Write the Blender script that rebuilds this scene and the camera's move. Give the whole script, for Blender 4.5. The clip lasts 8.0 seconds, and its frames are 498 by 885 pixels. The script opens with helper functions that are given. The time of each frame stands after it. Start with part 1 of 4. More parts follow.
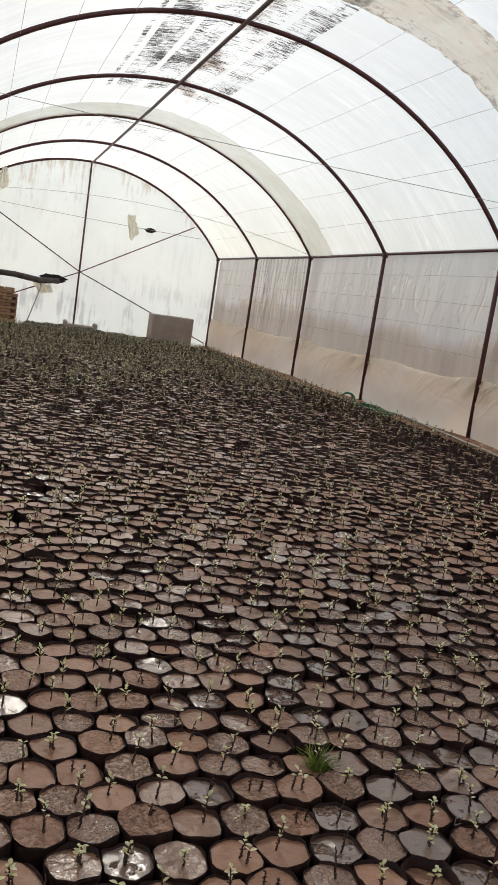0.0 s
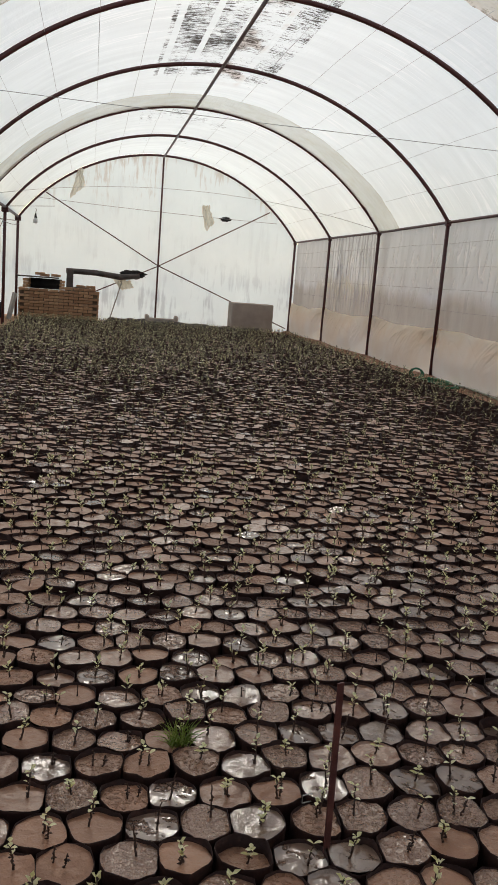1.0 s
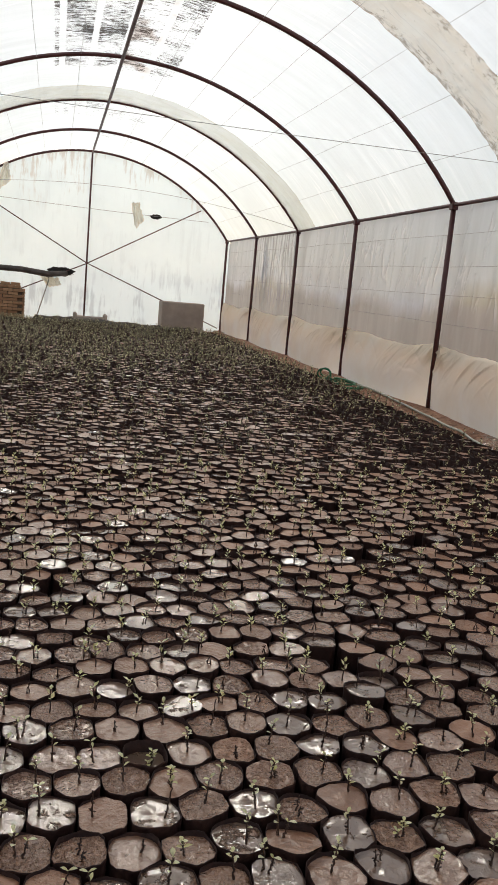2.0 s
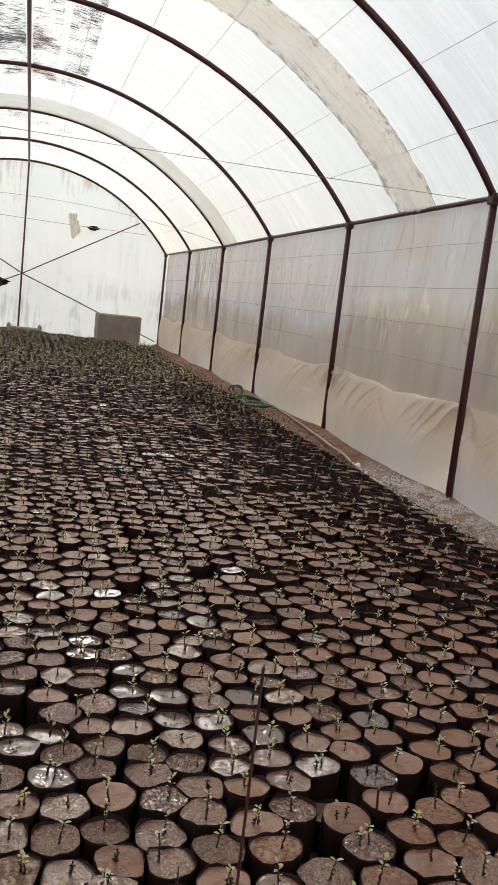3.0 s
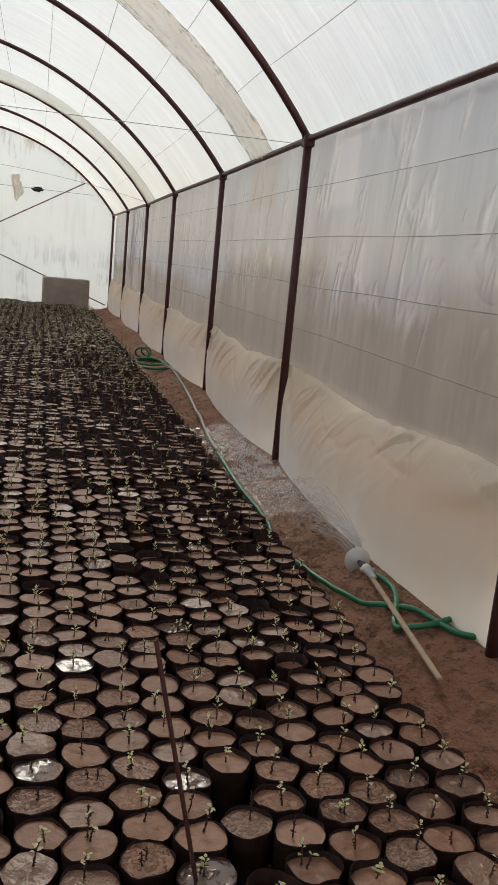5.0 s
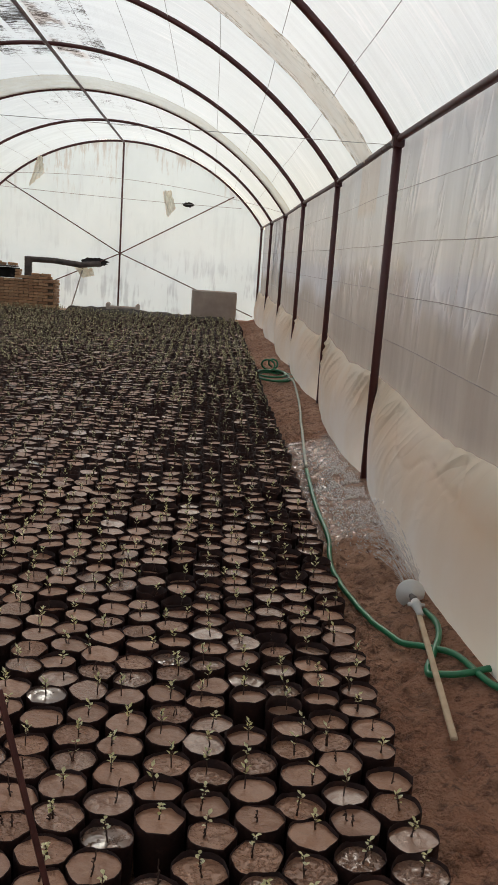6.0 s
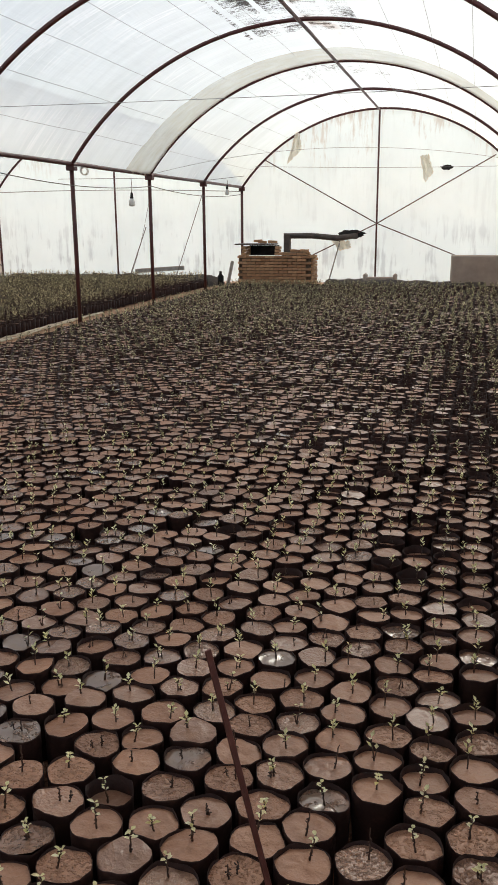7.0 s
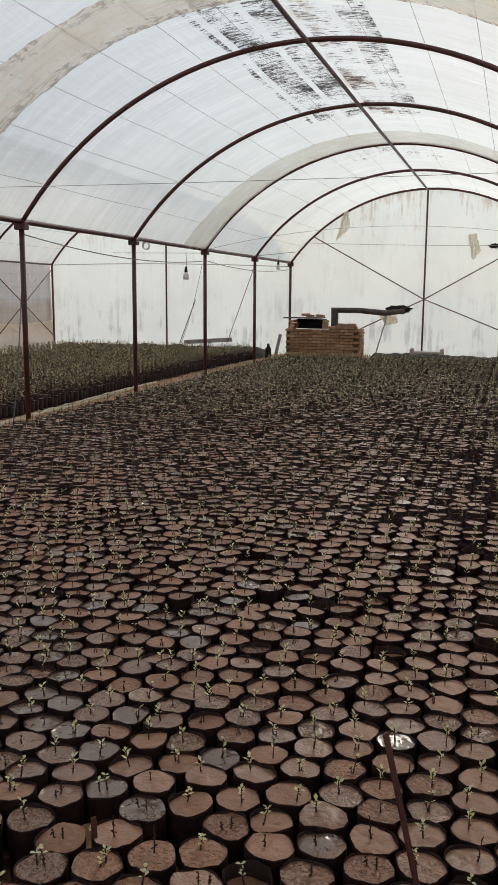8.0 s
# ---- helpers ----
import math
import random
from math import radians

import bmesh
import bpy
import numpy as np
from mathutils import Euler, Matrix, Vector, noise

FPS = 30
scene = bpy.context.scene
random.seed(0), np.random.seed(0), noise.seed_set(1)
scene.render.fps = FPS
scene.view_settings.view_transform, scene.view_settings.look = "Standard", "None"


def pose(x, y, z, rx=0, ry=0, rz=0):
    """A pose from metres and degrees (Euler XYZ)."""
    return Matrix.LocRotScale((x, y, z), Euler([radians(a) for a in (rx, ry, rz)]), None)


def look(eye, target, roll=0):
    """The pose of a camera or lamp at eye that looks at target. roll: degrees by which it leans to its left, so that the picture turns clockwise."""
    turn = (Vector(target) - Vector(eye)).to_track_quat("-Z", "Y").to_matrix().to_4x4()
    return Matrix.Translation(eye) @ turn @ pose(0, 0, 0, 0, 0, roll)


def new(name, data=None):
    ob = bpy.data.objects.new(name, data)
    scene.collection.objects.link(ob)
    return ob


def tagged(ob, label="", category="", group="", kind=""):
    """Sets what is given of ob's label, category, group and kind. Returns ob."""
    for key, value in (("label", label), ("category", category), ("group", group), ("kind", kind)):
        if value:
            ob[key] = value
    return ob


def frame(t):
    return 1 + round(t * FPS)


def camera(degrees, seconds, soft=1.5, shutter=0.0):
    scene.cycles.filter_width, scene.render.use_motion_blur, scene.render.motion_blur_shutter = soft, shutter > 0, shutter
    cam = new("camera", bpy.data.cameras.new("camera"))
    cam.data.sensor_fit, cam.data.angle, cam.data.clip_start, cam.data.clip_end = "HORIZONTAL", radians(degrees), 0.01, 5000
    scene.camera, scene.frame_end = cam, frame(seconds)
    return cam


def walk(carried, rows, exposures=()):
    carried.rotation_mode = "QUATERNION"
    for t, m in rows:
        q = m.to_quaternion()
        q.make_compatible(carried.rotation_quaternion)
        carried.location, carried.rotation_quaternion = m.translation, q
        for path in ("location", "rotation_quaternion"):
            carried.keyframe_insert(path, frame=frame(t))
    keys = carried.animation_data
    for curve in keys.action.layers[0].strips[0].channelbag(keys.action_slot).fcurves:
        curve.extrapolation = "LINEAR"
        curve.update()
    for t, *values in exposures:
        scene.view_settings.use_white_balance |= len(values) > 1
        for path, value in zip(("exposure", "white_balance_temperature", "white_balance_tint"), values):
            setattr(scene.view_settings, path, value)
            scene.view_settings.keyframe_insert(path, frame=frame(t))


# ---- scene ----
cam = camera(32.4, 8.0, soft=1.25)
PATH = [
    (0, (-0.134, 0.655, 1.128), (0.497, 2.527, 0.816), 8.6),
    (0.5, (0.172, 0.623, 1.113), (0.648, 2.533, 0.758), 5.7),
    (1, (0.508, 0.576, 1.128), (0.886, 2.505, 0.759), 4.5),
    (1.5, (0.893, 0.626, 1.115), (1.333, 2.539, 0.733), 4.7),
    (2.8, (2.026, 0.605, 1.231), (2.513, 2.52, 0.918), 6.1),
    (3, (2.177, 0.611, 1.248), (2.697, 2.515, 0.926), 6.5),
    (3.5, (2.568, 0.561, 1.281), (3.145, 2.448, 0.957), 6.7),
    (4, (2.845, 0.538, 1.325), (3.417, 2.425, 0.993), 6.7),
    (4.5, (3.191, 0.573, 1.337), (3.723, 2.46, 0.944), 6.6),
    (5, (3.568, 0.57, 1.326), (4.063, 2.464, 0.919), 5.5),
    (5.2, (3.705, 0.567, 1.352), (4.144, 2.473, 0.934), 5.2),
    (6.3, (4.251, 0.746, 1.365), (4.208, 2.701, 0.948), 3.5),
    (6.5, (4.283, 0.745, 1.367), (4.126, 2.689, 0.923), 2.9),
    (7, (4.261, 0.732, 1.364), (3.769, 2.605, 0.865), -0.4),
    (7.5, (4.159, 0.706, 1.391), (3.581, 2.568, 0.945), -0.9),
    (8, (3.999, 0.659, 1.374), (3.424, 2.545, 1.035), 0.4),
]
walk(cam, [(t, look(eye, target, roll)) for t, eye, target, roll in PATH],
     exposures=((0.0, 0.10), (0.5, 0.0), (1.0, -0.12), (1.5, 0.16), (3.0, 0.10), (3.5, 0.10), (4.0, 0.12), (4.5, 0.10), (5.0, -0.13), (6.5, 0.0), (7.0, 0.24), (7.5, 0.0), (8.0, -0.12)))

# ---- light ----
SUN_EL, SUN_AZ = radians(36), radians(5)          # azimuth from +y towards +x
world = bpy.data.worlds.new("sky")
scene.world = world
world.use_nodes = True
sky = world.node_tree.nodes.new("ShaderNodeTexSky")
sky.sky_type, sky.sun_disc = "NISHITA", False
sky.sun_elevation, sky.sun_rotation = SUN_EL, SUN_AZ
sky.air_density, sky.dust_density = 1.0, 2.2
world.node_tree.links.new(sky.outputs[0], world.node_tree.nodes["Background"].inputs[0])
world.node_tree.nodes["Background"].inputs[1].default_value = 0.15
sun_data = bpy.data.lights.new("sun", "SUN")
sun_data.energy, sun_data.angle, sun_data.color = 4.8, radians(20.0), (1.0, 0.92, 0.83)
sun_ob = new("sun", sun_data)
sun_ob.matrix_world = look((40 * math.cos(SUN_EL) * math.sin(SUN_AZ), 40 * math.cos(SUN_EL) * math.cos(SUN_AZ), 40 * math.sin(SUN_EL)), (0, 0, 0))

# ---- plan ----
XC, HALF, XL = 2.045, 3.175, -4.305                  # middle of this tunnel, half span, middle of the next tunnel
XR, XM, XW = XC + HALF, XC - HALF, XL - HALF        # east eave, shared gutter, west eave
EAVE, APEX, RIDGE = 2.12, 3.742, 2.01
RAD = (HALF ** 2 + (APEX - EAVE) ** 2) / (2 * (APEX - EAVE))
HOOPS = [20.76, 17.81, 14.815, 11.90, 9.02, 6.096, 3.12, 0.1, -3.0, -6.0]
BAG_TOP, BED = 0.055, -0.10


def arch_z(x, xc):
    return APEX - RAD + math.sqrt(max(RAD ** 2 - (x - xc) ** 2, 0))


def east_x(y):
    """The east eave is not quite straight."""
    return float(np.interp(y, HOOPS[5::-1], (5.211, 5.263, 5.237, 5.244, 5.222, 5.193)))


def east_z(y):
    return float(np.interp(y, HOOPS[5::-1], (2.135, 2.134, 2.117, 2.099, 2.103, 2.095)))


def bent(x, y, z, xc):
    """A place on the arch, carried along with the east eave."""
    k = min(max((x - xc) / HALF, 0.0), 1.0) ** 2 if xc == XC else 0.0
    return (x + k * (east_x(y) - XR), y, z + k * (east_z(y) - EAVE))


def wob(x, y, z=0.0):
    return noise.noise(Vector((x, y, z)))


# ---- mesh helpers ----
def mesh_from(name, verts, faces, mat, smooth=True):
    me = bpy.data.meshes.new(name)
    me.from_pydata([tuple(v) for v in verts], [], [tuple(f) for f in faces])
    if smooth:
        me.polygons.foreach_set("use_smooth", [True] * len(me.polygons))
    me.materials.append(mat)
    me.update()
    return me


def mesh_np(name, v, f, mat, smooth=True):
    """A mesh from an array of places and an array of faces with one number of corners."""
    me = bpy.data.meshes.new(name)
    n, k = f.shape
    me.vertices.add(len(v))
    me.vertices.foreach_set("co", np.asarray(v, np.float32).ravel())
    me.loops.add(n * k)
    me.loops.foreach_set("vertex_index", f.astype(np.int32).ravel())
    me.polygons.add(n)
    me.polygons.foreach_set("loop_start", np.arange(0, n * k, k, dtype=np.int32))
    if smooth:
        me.polygons.foreach_set("use_smooth", np.ones(n, bool))
    me.materials.append(mat)
    me.update(calc_edges=True)
    return me


class Geo:
    """Collects places and faces of one mesh."""

    def __init__(self):
        self.v, self.f = [], []

    def tube(self, pts, r, seg=8, cap=True):
        pts = [Vector(p) for p in pts]
        rs = r if isinstance(r, (list, tuple)) else [r] * len(pts)
        base, up = len(self.v), Vector((0.123, 0.321, 0.94)).normalized()
        for i, p in enumerate(pts):
            d = (pts[min(i + 1, len(pts) - 1)] - pts[max(i - 1, 0)]).normalized()
            a = d.cross(up)
            if a.length < 0.05:
                a = d.cross(Vector((1, 0, 0)))
            a.normalize()
            b = d.cross(a)
            for k in range(seg):
                w = 2 * math.pi * k / seg
                self.v.append(p + rs[i] * (math.cos(w) * a + math.sin(w) * b))
        for i in range(len(pts) - 1):
            for k in range(seg):
                k2 = (k + 1) % seg
                self.f.append((base + i * seg + k, base + i * seg + k2, base + (i + 1) * seg + k2, base + (i + 1) * seg + k))
        if cap:
            self.f.append(tuple(base + k for k in range(seg))[::-1])
            e = base + (len(pts) - 1) * seg
            self.f.append(tuple(e + k for k in range(seg)))
        return self

    def box(self, lo, hi, m=None, bev=0.0):
        bm = bmesh.new()
        bmesh.ops.create_cube(bm, size=1)
        for v in bm.verts:
            v.co = Vector([(lo[i] + hi[i]) / 2 + v.co[i] * (hi[i] - lo[i]) for i in range(3)])
        if bev:
            bmesh.ops.bevel(bm, geom=bm.edges[:], offset=bev, segments=1, affect="EDGES")
        bm.verts.index_update()
        base = len(self.v)
        self.v += [(m @ v.co) if m else v.co.copy() for v in bm.verts]
        self.f += [tuple(base + v.index for v in f.verts) for f in bm.faces]
        bm.free()
        return self

    def grid(self, nu, nv, at):
        base = len(self.v)
        for i in range(nu + 1):
            for j in range(nv + 1):
                self.v.append(Vector(at(i / nu, j / nv)))
        for i in range(nu):
            for j in range(nv):
                a = base + i * (nv + 1) + j
                self.f.append((a, a + nv + 1, a + nv + 2, a + 1))
        return self

    def mesh(self, name, mat, smooth=True):
        return mesh_from(name, self.v, self.f, mat, smooth)


def part(name, data, parent, label=""):
    ob = new(name, data)
    ob.parent = parent
    if label:
        tagged(ob, label)
    return ob


def thing(name, data, label, category, group="", kind="", m=None):
    ob = tagged(new(name, data), label, category, group, kind)
    if m:
        ob.matrix_world = m
    return ob


# ---- materials ----
def material(name):
    m = bpy.data.materials.new(name)
    m.use_nodes = True
    t = m.node_tree
    t.nodes.clear()
    return m, t


def put(t, socket, value):
    if value is None:
        return
    if isinstance(value, bpy.types.NodeSocket):
        t.links.new(value, socket)
    elif isinstance(value, (tuple, list)) and len(value) == 3 and socket.type == "RGBA":
        socket.default_value = (*value, 1)
    else:
        socket.default_value = value


def coords(t, scale=(1, 1, 1), obj=True, off=(0, 0, 0)):
    c = t.nodes.new("ShaderNodeTexCoord") if obj else t.nodes.new("ShaderNodeNewGeometry")
    m = t.nodes.new("ShaderNodeMapping")
    t.links.new(c.outputs["Object" if obj else "Position"], m.inputs[0])
    m.inputs["Scale"].default_value = scale
    m.inputs["Location"].default_value = off
    return m.outputs[0]


def noise_tex(t, vec, scale, detail=4.0, rough=0.6, warp=0.0):
    n = t.nodes.new("ShaderNodeTexNoise")
    put(t, n.inputs["Vector"], vec)
    n.inputs["Scale"].default_value, n.inputs["Detail"].default_value = scale, detail
    n.inputs["Roughness"].default_value, n.inputs["Distortion"].default_value = rough, warp
    return n.outputs[0]


def calc(t, op, a, b=None, c=None):
    n = t.nodes.new("ShaderNodeMath")
    n.operation = op
    for s, v in zip(n.inputs, (a, b, c)):
        put(t, s, v)
    return n.outputs[0]


def remap(t, v, a, b, lo=0.0, hi=1.0):
    n = t.nodes.new("ShaderNodeMapRange")
    put(t, n.inputs[0], v)
    for s, x in zip(list(n.inputs)[1:5], (a, b, lo, hi)):
        put(t, s, x)
    return n.outputs[0]


def blend(t, fac, a, b):
    n = t.nodes.new("ShaderNodeMix")
    n.data_type = "RGBA"
    put(t, n.inputs[0], fac)
    put(t, n.inputs[6], a)
    put(t, n.inputs[7], b)
    return n.outputs[2]


def bump(t, height, strength, dist):
    n = t.nodes.new("ShaderNodeBump")
    n.inputs["Strength"].default_value, n.inputs["Distance"].default_value = strength, dist
    put(t, n.inputs["Height"], height)
    return n.outputs[0]


def split(t, vec):
    n = t.nodes.new("ShaderNodeSeparateXYZ")
    put(t, n.inputs[0], vec)
    return n.outputs


def principled(t, colour, rough, normal=None, metal=0.0, spec=None, sheen=None):
    p = t.nodes.new("ShaderNodeBsdfPrincipled")
    put(t, p.inputs["Base Color"], colour)
    put(t, p.inputs["Roughness"], rough)
    put(t, p.inputs["Metallic"], metal)
    put(t, p.inputs["Normal"], normal)
    if spec is not None:
        put(t, p.inputs["Specular IOR Level"], spec)
    o = t.nodes.new("ShaderNodeOutputMaterial")
    t.links.new(p.outputs[0], o.inputs[0])
    return p


def shader(t, kind, colour, rough=None, normal=None):
    n = t.nodes.new(kind)
    put(t, n.inputs["Color"], colour)
    if rough is not None:
        put(t, n.inputs["Roughness"], rough)
    if normal is not None:
        put(t, n.inputs["Normal"], normal)
    return n.outputs[0]


def mixed(t, fac, a, b):
    n = t.nodes.new("ShaderNodeMixShader")
    put(t, n.inputs[0], fac)
    t.links.new(a, n.inputs[1])
    t.links.new(b, n.inputs[2])
    return n.outputs[0]


def film(name, colour, clear, pass_on, gloss=0.05, rough=0.25, relief=0.3, extra=None, folds=None, tint=(0.91, 0.945, 0.93)):
    """Plastic film: scatters light back and through, lets some pass straight."""
    m, t = material(name)
    p = coords(t)
    col = colour(t, p) if callable(colour) else colour
    if not isinstance(col, bpy.types.NodeSocket):
        col = blend(t, remap(t, noise_tex(t, p, 0.9, 5), 0.3, 0.7), [c * 0.95 for c in col], col)
    folds = folds(t, p) if folds else calc(t, "ADD", noise_tex(t, coords(t, (9, 1.2, 0.6)), 1.6, 4, 0.6, 0.4), noise_tex(t, coords(t, (0.8, 10, 0.6)), 1.4, 4))
    nor = bump(t, folds, relief, 0.03)
    body = mixed(t, pass_on, shader(t, "ShaderNodeBsdfDiffuse", col, None, nor), shader(t, "ShaderNodeBsdfTranslucent", col, None, nor))
    body = mixed(t, clear(t, p) if callable(clear) else clear, body, shader(t, "ShaderNodeBsdfTransparent", tint))
    body = mixed(t, gloss, body, shader(t, "ShaderNodeBsdfGlossy", (1, 1, 1), rough, nor))
    if extra:
        body = extra(t, p, body)
    o = t.nodes.new("ShaderNodeOutputMaterial")
    t.links.new(body, o.inputs[0])
    return m


def roof_stains(t, p, body):
    """Black mould in strips on both sides of the ridge, streaked across it and thinner in the far bays, with brown dirt beside the ridge."""
    x, y, z = split(t, p)
    side = calc(t, "SUBTRACT", x, RIDGE)
    streak = calc(t, "ADD", calc(t, "MULTIPLY", noise_tex(t, coords(t, (2.8, 19, 1)), 2.2, 4, 0.66, 1.3), 0.75), calc(t, "MULTIPLY", noise_tex(t, coords(t, (5, 9, 1)), 1.7, 4, 0.7, 0.5), 0.25))
    patchy = noise_tex(t, coords(t, (1.6, 0.9, 1)), 1.5, 3)
    near = remap(t, calc(t, "ABSOLUTE", calc(t, "ADD", side, 0.04)), 0.80, 0.76)
    gaps = remap(t, calc(t, "ABSOLUTE", calc(t, "SINE", calc(t, "MULTIPLY", calc(t, "ADD", side, 0.36), 8.7))), 0.20, 0.34)
    first = remap(t, y, 13.1, 12.5)
    second = calc(t, "MULTIPLY", calc(t, "MULTIPLY", remap(t, y, 14.8, 14.95), remap(t, y, 17.0, 16.3)), 0.66)
    third = calc(t, "MULTIPLY", calc(t, "MULTIPLY", remap(t, y, 17.8, 17.95), remap(t, y, 19.2, 18.6)), 0.5)
    amount = calc(t, "MULTIPLY", calc(t, "MULTIPLY", near, gaps), calc(t, "MAXIMUM", first, calc(t, "MAXIMUM", second, third)))
    level = calc(t, "ADD", streak, calc(t, "MULTIPLY", calc(t, "SUBTRACT", patchy, 0.5), 0.42))
    mask = calc(t, "MULTIPLY", remap(t, calc(t, "ADD", level, calc(t, "MULTIPLY", amount, 0.21)), 0.730, 0.760), remap(t, amount, 0.05, 0.2))
    film_dirt = calc(t, "MULTIPLY", calc(t, "MULTIPLY", near, first), calc(t, "MULTIPLY", remap(t, side, -0.02, 0.04), remap(t, side, 0.42, 0.34)))
    body = mixed(t, calc(t, "MULTIPLY", film_dirt, remap(t, patchy, 0.46, 0.58, 0.0, 0.55)), body, shader(t, "ShaderNodeBsdfTranslucent", (0.45, 0.34, 0.26)))
    tone = blend(t, noise_tex(t, p, 3.0), (0.035, 0.028, 0.025), (0.10, 0.075, 0.055))
    return mixed(t, calc(t, "MULTIPLY", mask, 0.93), body, shader(t, "ShaderNodeBsdfDiffuse", tone))


def creases(t, vec, scale, width, warp=0.3):
    """Thin sharp lines along the level curves of a noise."""
    n = noise_tex(t, vec, scale, 2, 0.5, warp)
    return remap(t, calc(t, "ABSOLUTE", calc(t, "SUBTRACT", n, 0.5)), 0.0, width, 1.0, 0.0)


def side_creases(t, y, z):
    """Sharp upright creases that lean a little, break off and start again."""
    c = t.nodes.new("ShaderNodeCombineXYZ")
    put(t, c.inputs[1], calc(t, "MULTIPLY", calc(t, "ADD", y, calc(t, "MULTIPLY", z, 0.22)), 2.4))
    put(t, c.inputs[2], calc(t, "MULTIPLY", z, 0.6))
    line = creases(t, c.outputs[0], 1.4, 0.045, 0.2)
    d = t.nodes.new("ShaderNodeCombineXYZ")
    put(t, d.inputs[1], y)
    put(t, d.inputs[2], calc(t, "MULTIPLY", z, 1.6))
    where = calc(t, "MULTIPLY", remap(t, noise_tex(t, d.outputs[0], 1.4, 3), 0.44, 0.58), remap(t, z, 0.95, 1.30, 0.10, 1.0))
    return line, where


def side_folds(t, p):
    x, y, z = split(t, p)
    line, where = side_creases(t, y, z)
    wave = calc(t, "MULTIPLY", noise_tex(t, coords(t, (1, 2.0, 0.4)), 1.4, 3), 0.9)
    return calc(t, "ADD", calc(t, "MULTIPLY", line, calc(t, "MULTIPLY", where, 0.8)), wave)


def skirt_folds(t, p):
    """Crisp slanting wrinkles below the upper edge, hardly any low down."""
    x, y, z = split(t, p)
    high = remap(t, z, 0.22, 0.60, 0.10, 1.0)
    c = t.nodes.new("ShaderNodeCombineXYZ")
    put(t, c.inputs[1], calc(t, "ADD", calc(t, "MULTIPLY", y, 1.9), calc(t, "MULTIPLY", z, 1.8)))
    put(t, c.inputs[2], calc(t, "SUBTRACT", calc(t, "MULTIPLY", z, 0.9), calc(t, "MULTIPLY", y, 0.5)))
    line = creases(t, c.outputs[0], 1.3, 0.10, 0.15)
    where = remap(t, noise_tex(t, coords(t, (1, 1, 0.6)), 1.1, 2), 0.48, 0.60)
    out = calc(t, "MULTIPLY", calc(t, "MULTIPLY", line, where), calc(t, "MULTIPLY", high, 0.7))
    return calc(t, "ADD", calc(t, "MULTIPLY", out, 1.3), calc(t, "MULTIPLY", noise_tex(t, coords(t, (1, 1.6, 1)), 2.2, 3, 0.45), 0.6))


def band_tone(t, p):
    """Beige dust in blotches, browner and creased towards both edges of the strip."""
    x, y, z = split(t, p)
    blot = noise_tex(t, p, 2.4, 6, 0.62, 0.4)
    tone = blend(t, remap(t, blot, 0.36, 0.62), (0.98, 0.87, 0.75), (0.92, 0.75, 0.58))
    rim = remap(t, calc(t, "ABSOLUTE", calc(t, "SUBTRACT", y, 7.33)), 0.16, 0.42)
    spots = remap(t, calc(t, "ADD", noise_tex(t, p, 11, 6, 0.72), calc(t, "MULTIPLY", rim, 0.20)), 0.60, 0.74)
    tone = blend(t, spots, tone, (0.40, 0.28, 0.17))
    line = creases(t, coords(t, (0.8, 4.5, 0.8)), 1.5, 0.035, 0.7)
    where = calc(t, "MULTIPLY", remap(t, noise_tex(t, p, 2.2, 4), 0.42, 0.6), remap(t, rim, 0, 1, 0.35, 1.0))
    return blend(t, calc(t, "MULTIPLY", line, where), tone, (0.22, 0.14, 0.08))


def roof_tone(t, p):
    """Cool white with faint dust; gloss on thin folds along the hoops painted whiter."""
    tone = dusty((0.85, 0.905, 0.90), (0.76, 0.81, 0.805), 1.0, (0.8, 5, 0.8))(t, p)
    line = creases(t, coords(t, (0.30, 3.6, 0.30)), 1.6, 0.03, 0.1)
    where = remap(t, noise_tex(t, coords(t, (1, 0.5, 1)), 1.0, 3), 0.46, 0.6)
    return blend(t, calc(t, "MULTIPLY", calc(t, "MULTIPLY", line, where), 0.7), tone, (0.96, 0.98, 0.97))


def side_edge(t, z):
    """Height above the ragged top of the outdoor silhouette painted on the side film."""
    broad = noise_tex(t, coords(t, (1, 0.55, 0.3)), 1.0, 2, 0.5, 0.2)
    ragged = noise_tex(t, coords(t, (1, 3.4, 0.9)), 1.7, 6, 0.7, 0.5)
    return calc(t, "ADD", z, calc(t, "ADD", calc(t, "MULTIPLY", broad, 0.9), calc(t, "MULTIPLY", ragged, 0.24)))


def side_clear(t, p):
    """The side film lets slightly more straight through below an uneven line."""
    x, y, z = split(t, p)
    edge = side_edge(t, z)
    return remap(t, edge, 1.60, 1.84, 0.15, 0.07)


def dusty(base, dark, scale, streak):
    def make(t, p):
        n = calc(t, "MULTIPLY", noise_tex(t, coords(t, streak), scale, 6, 0.6, 0.3), noise_tex(t, p, 0.7, 3))
        return blend(t, remap(t, n, 0.16, 0.36), dark, base)
    return make


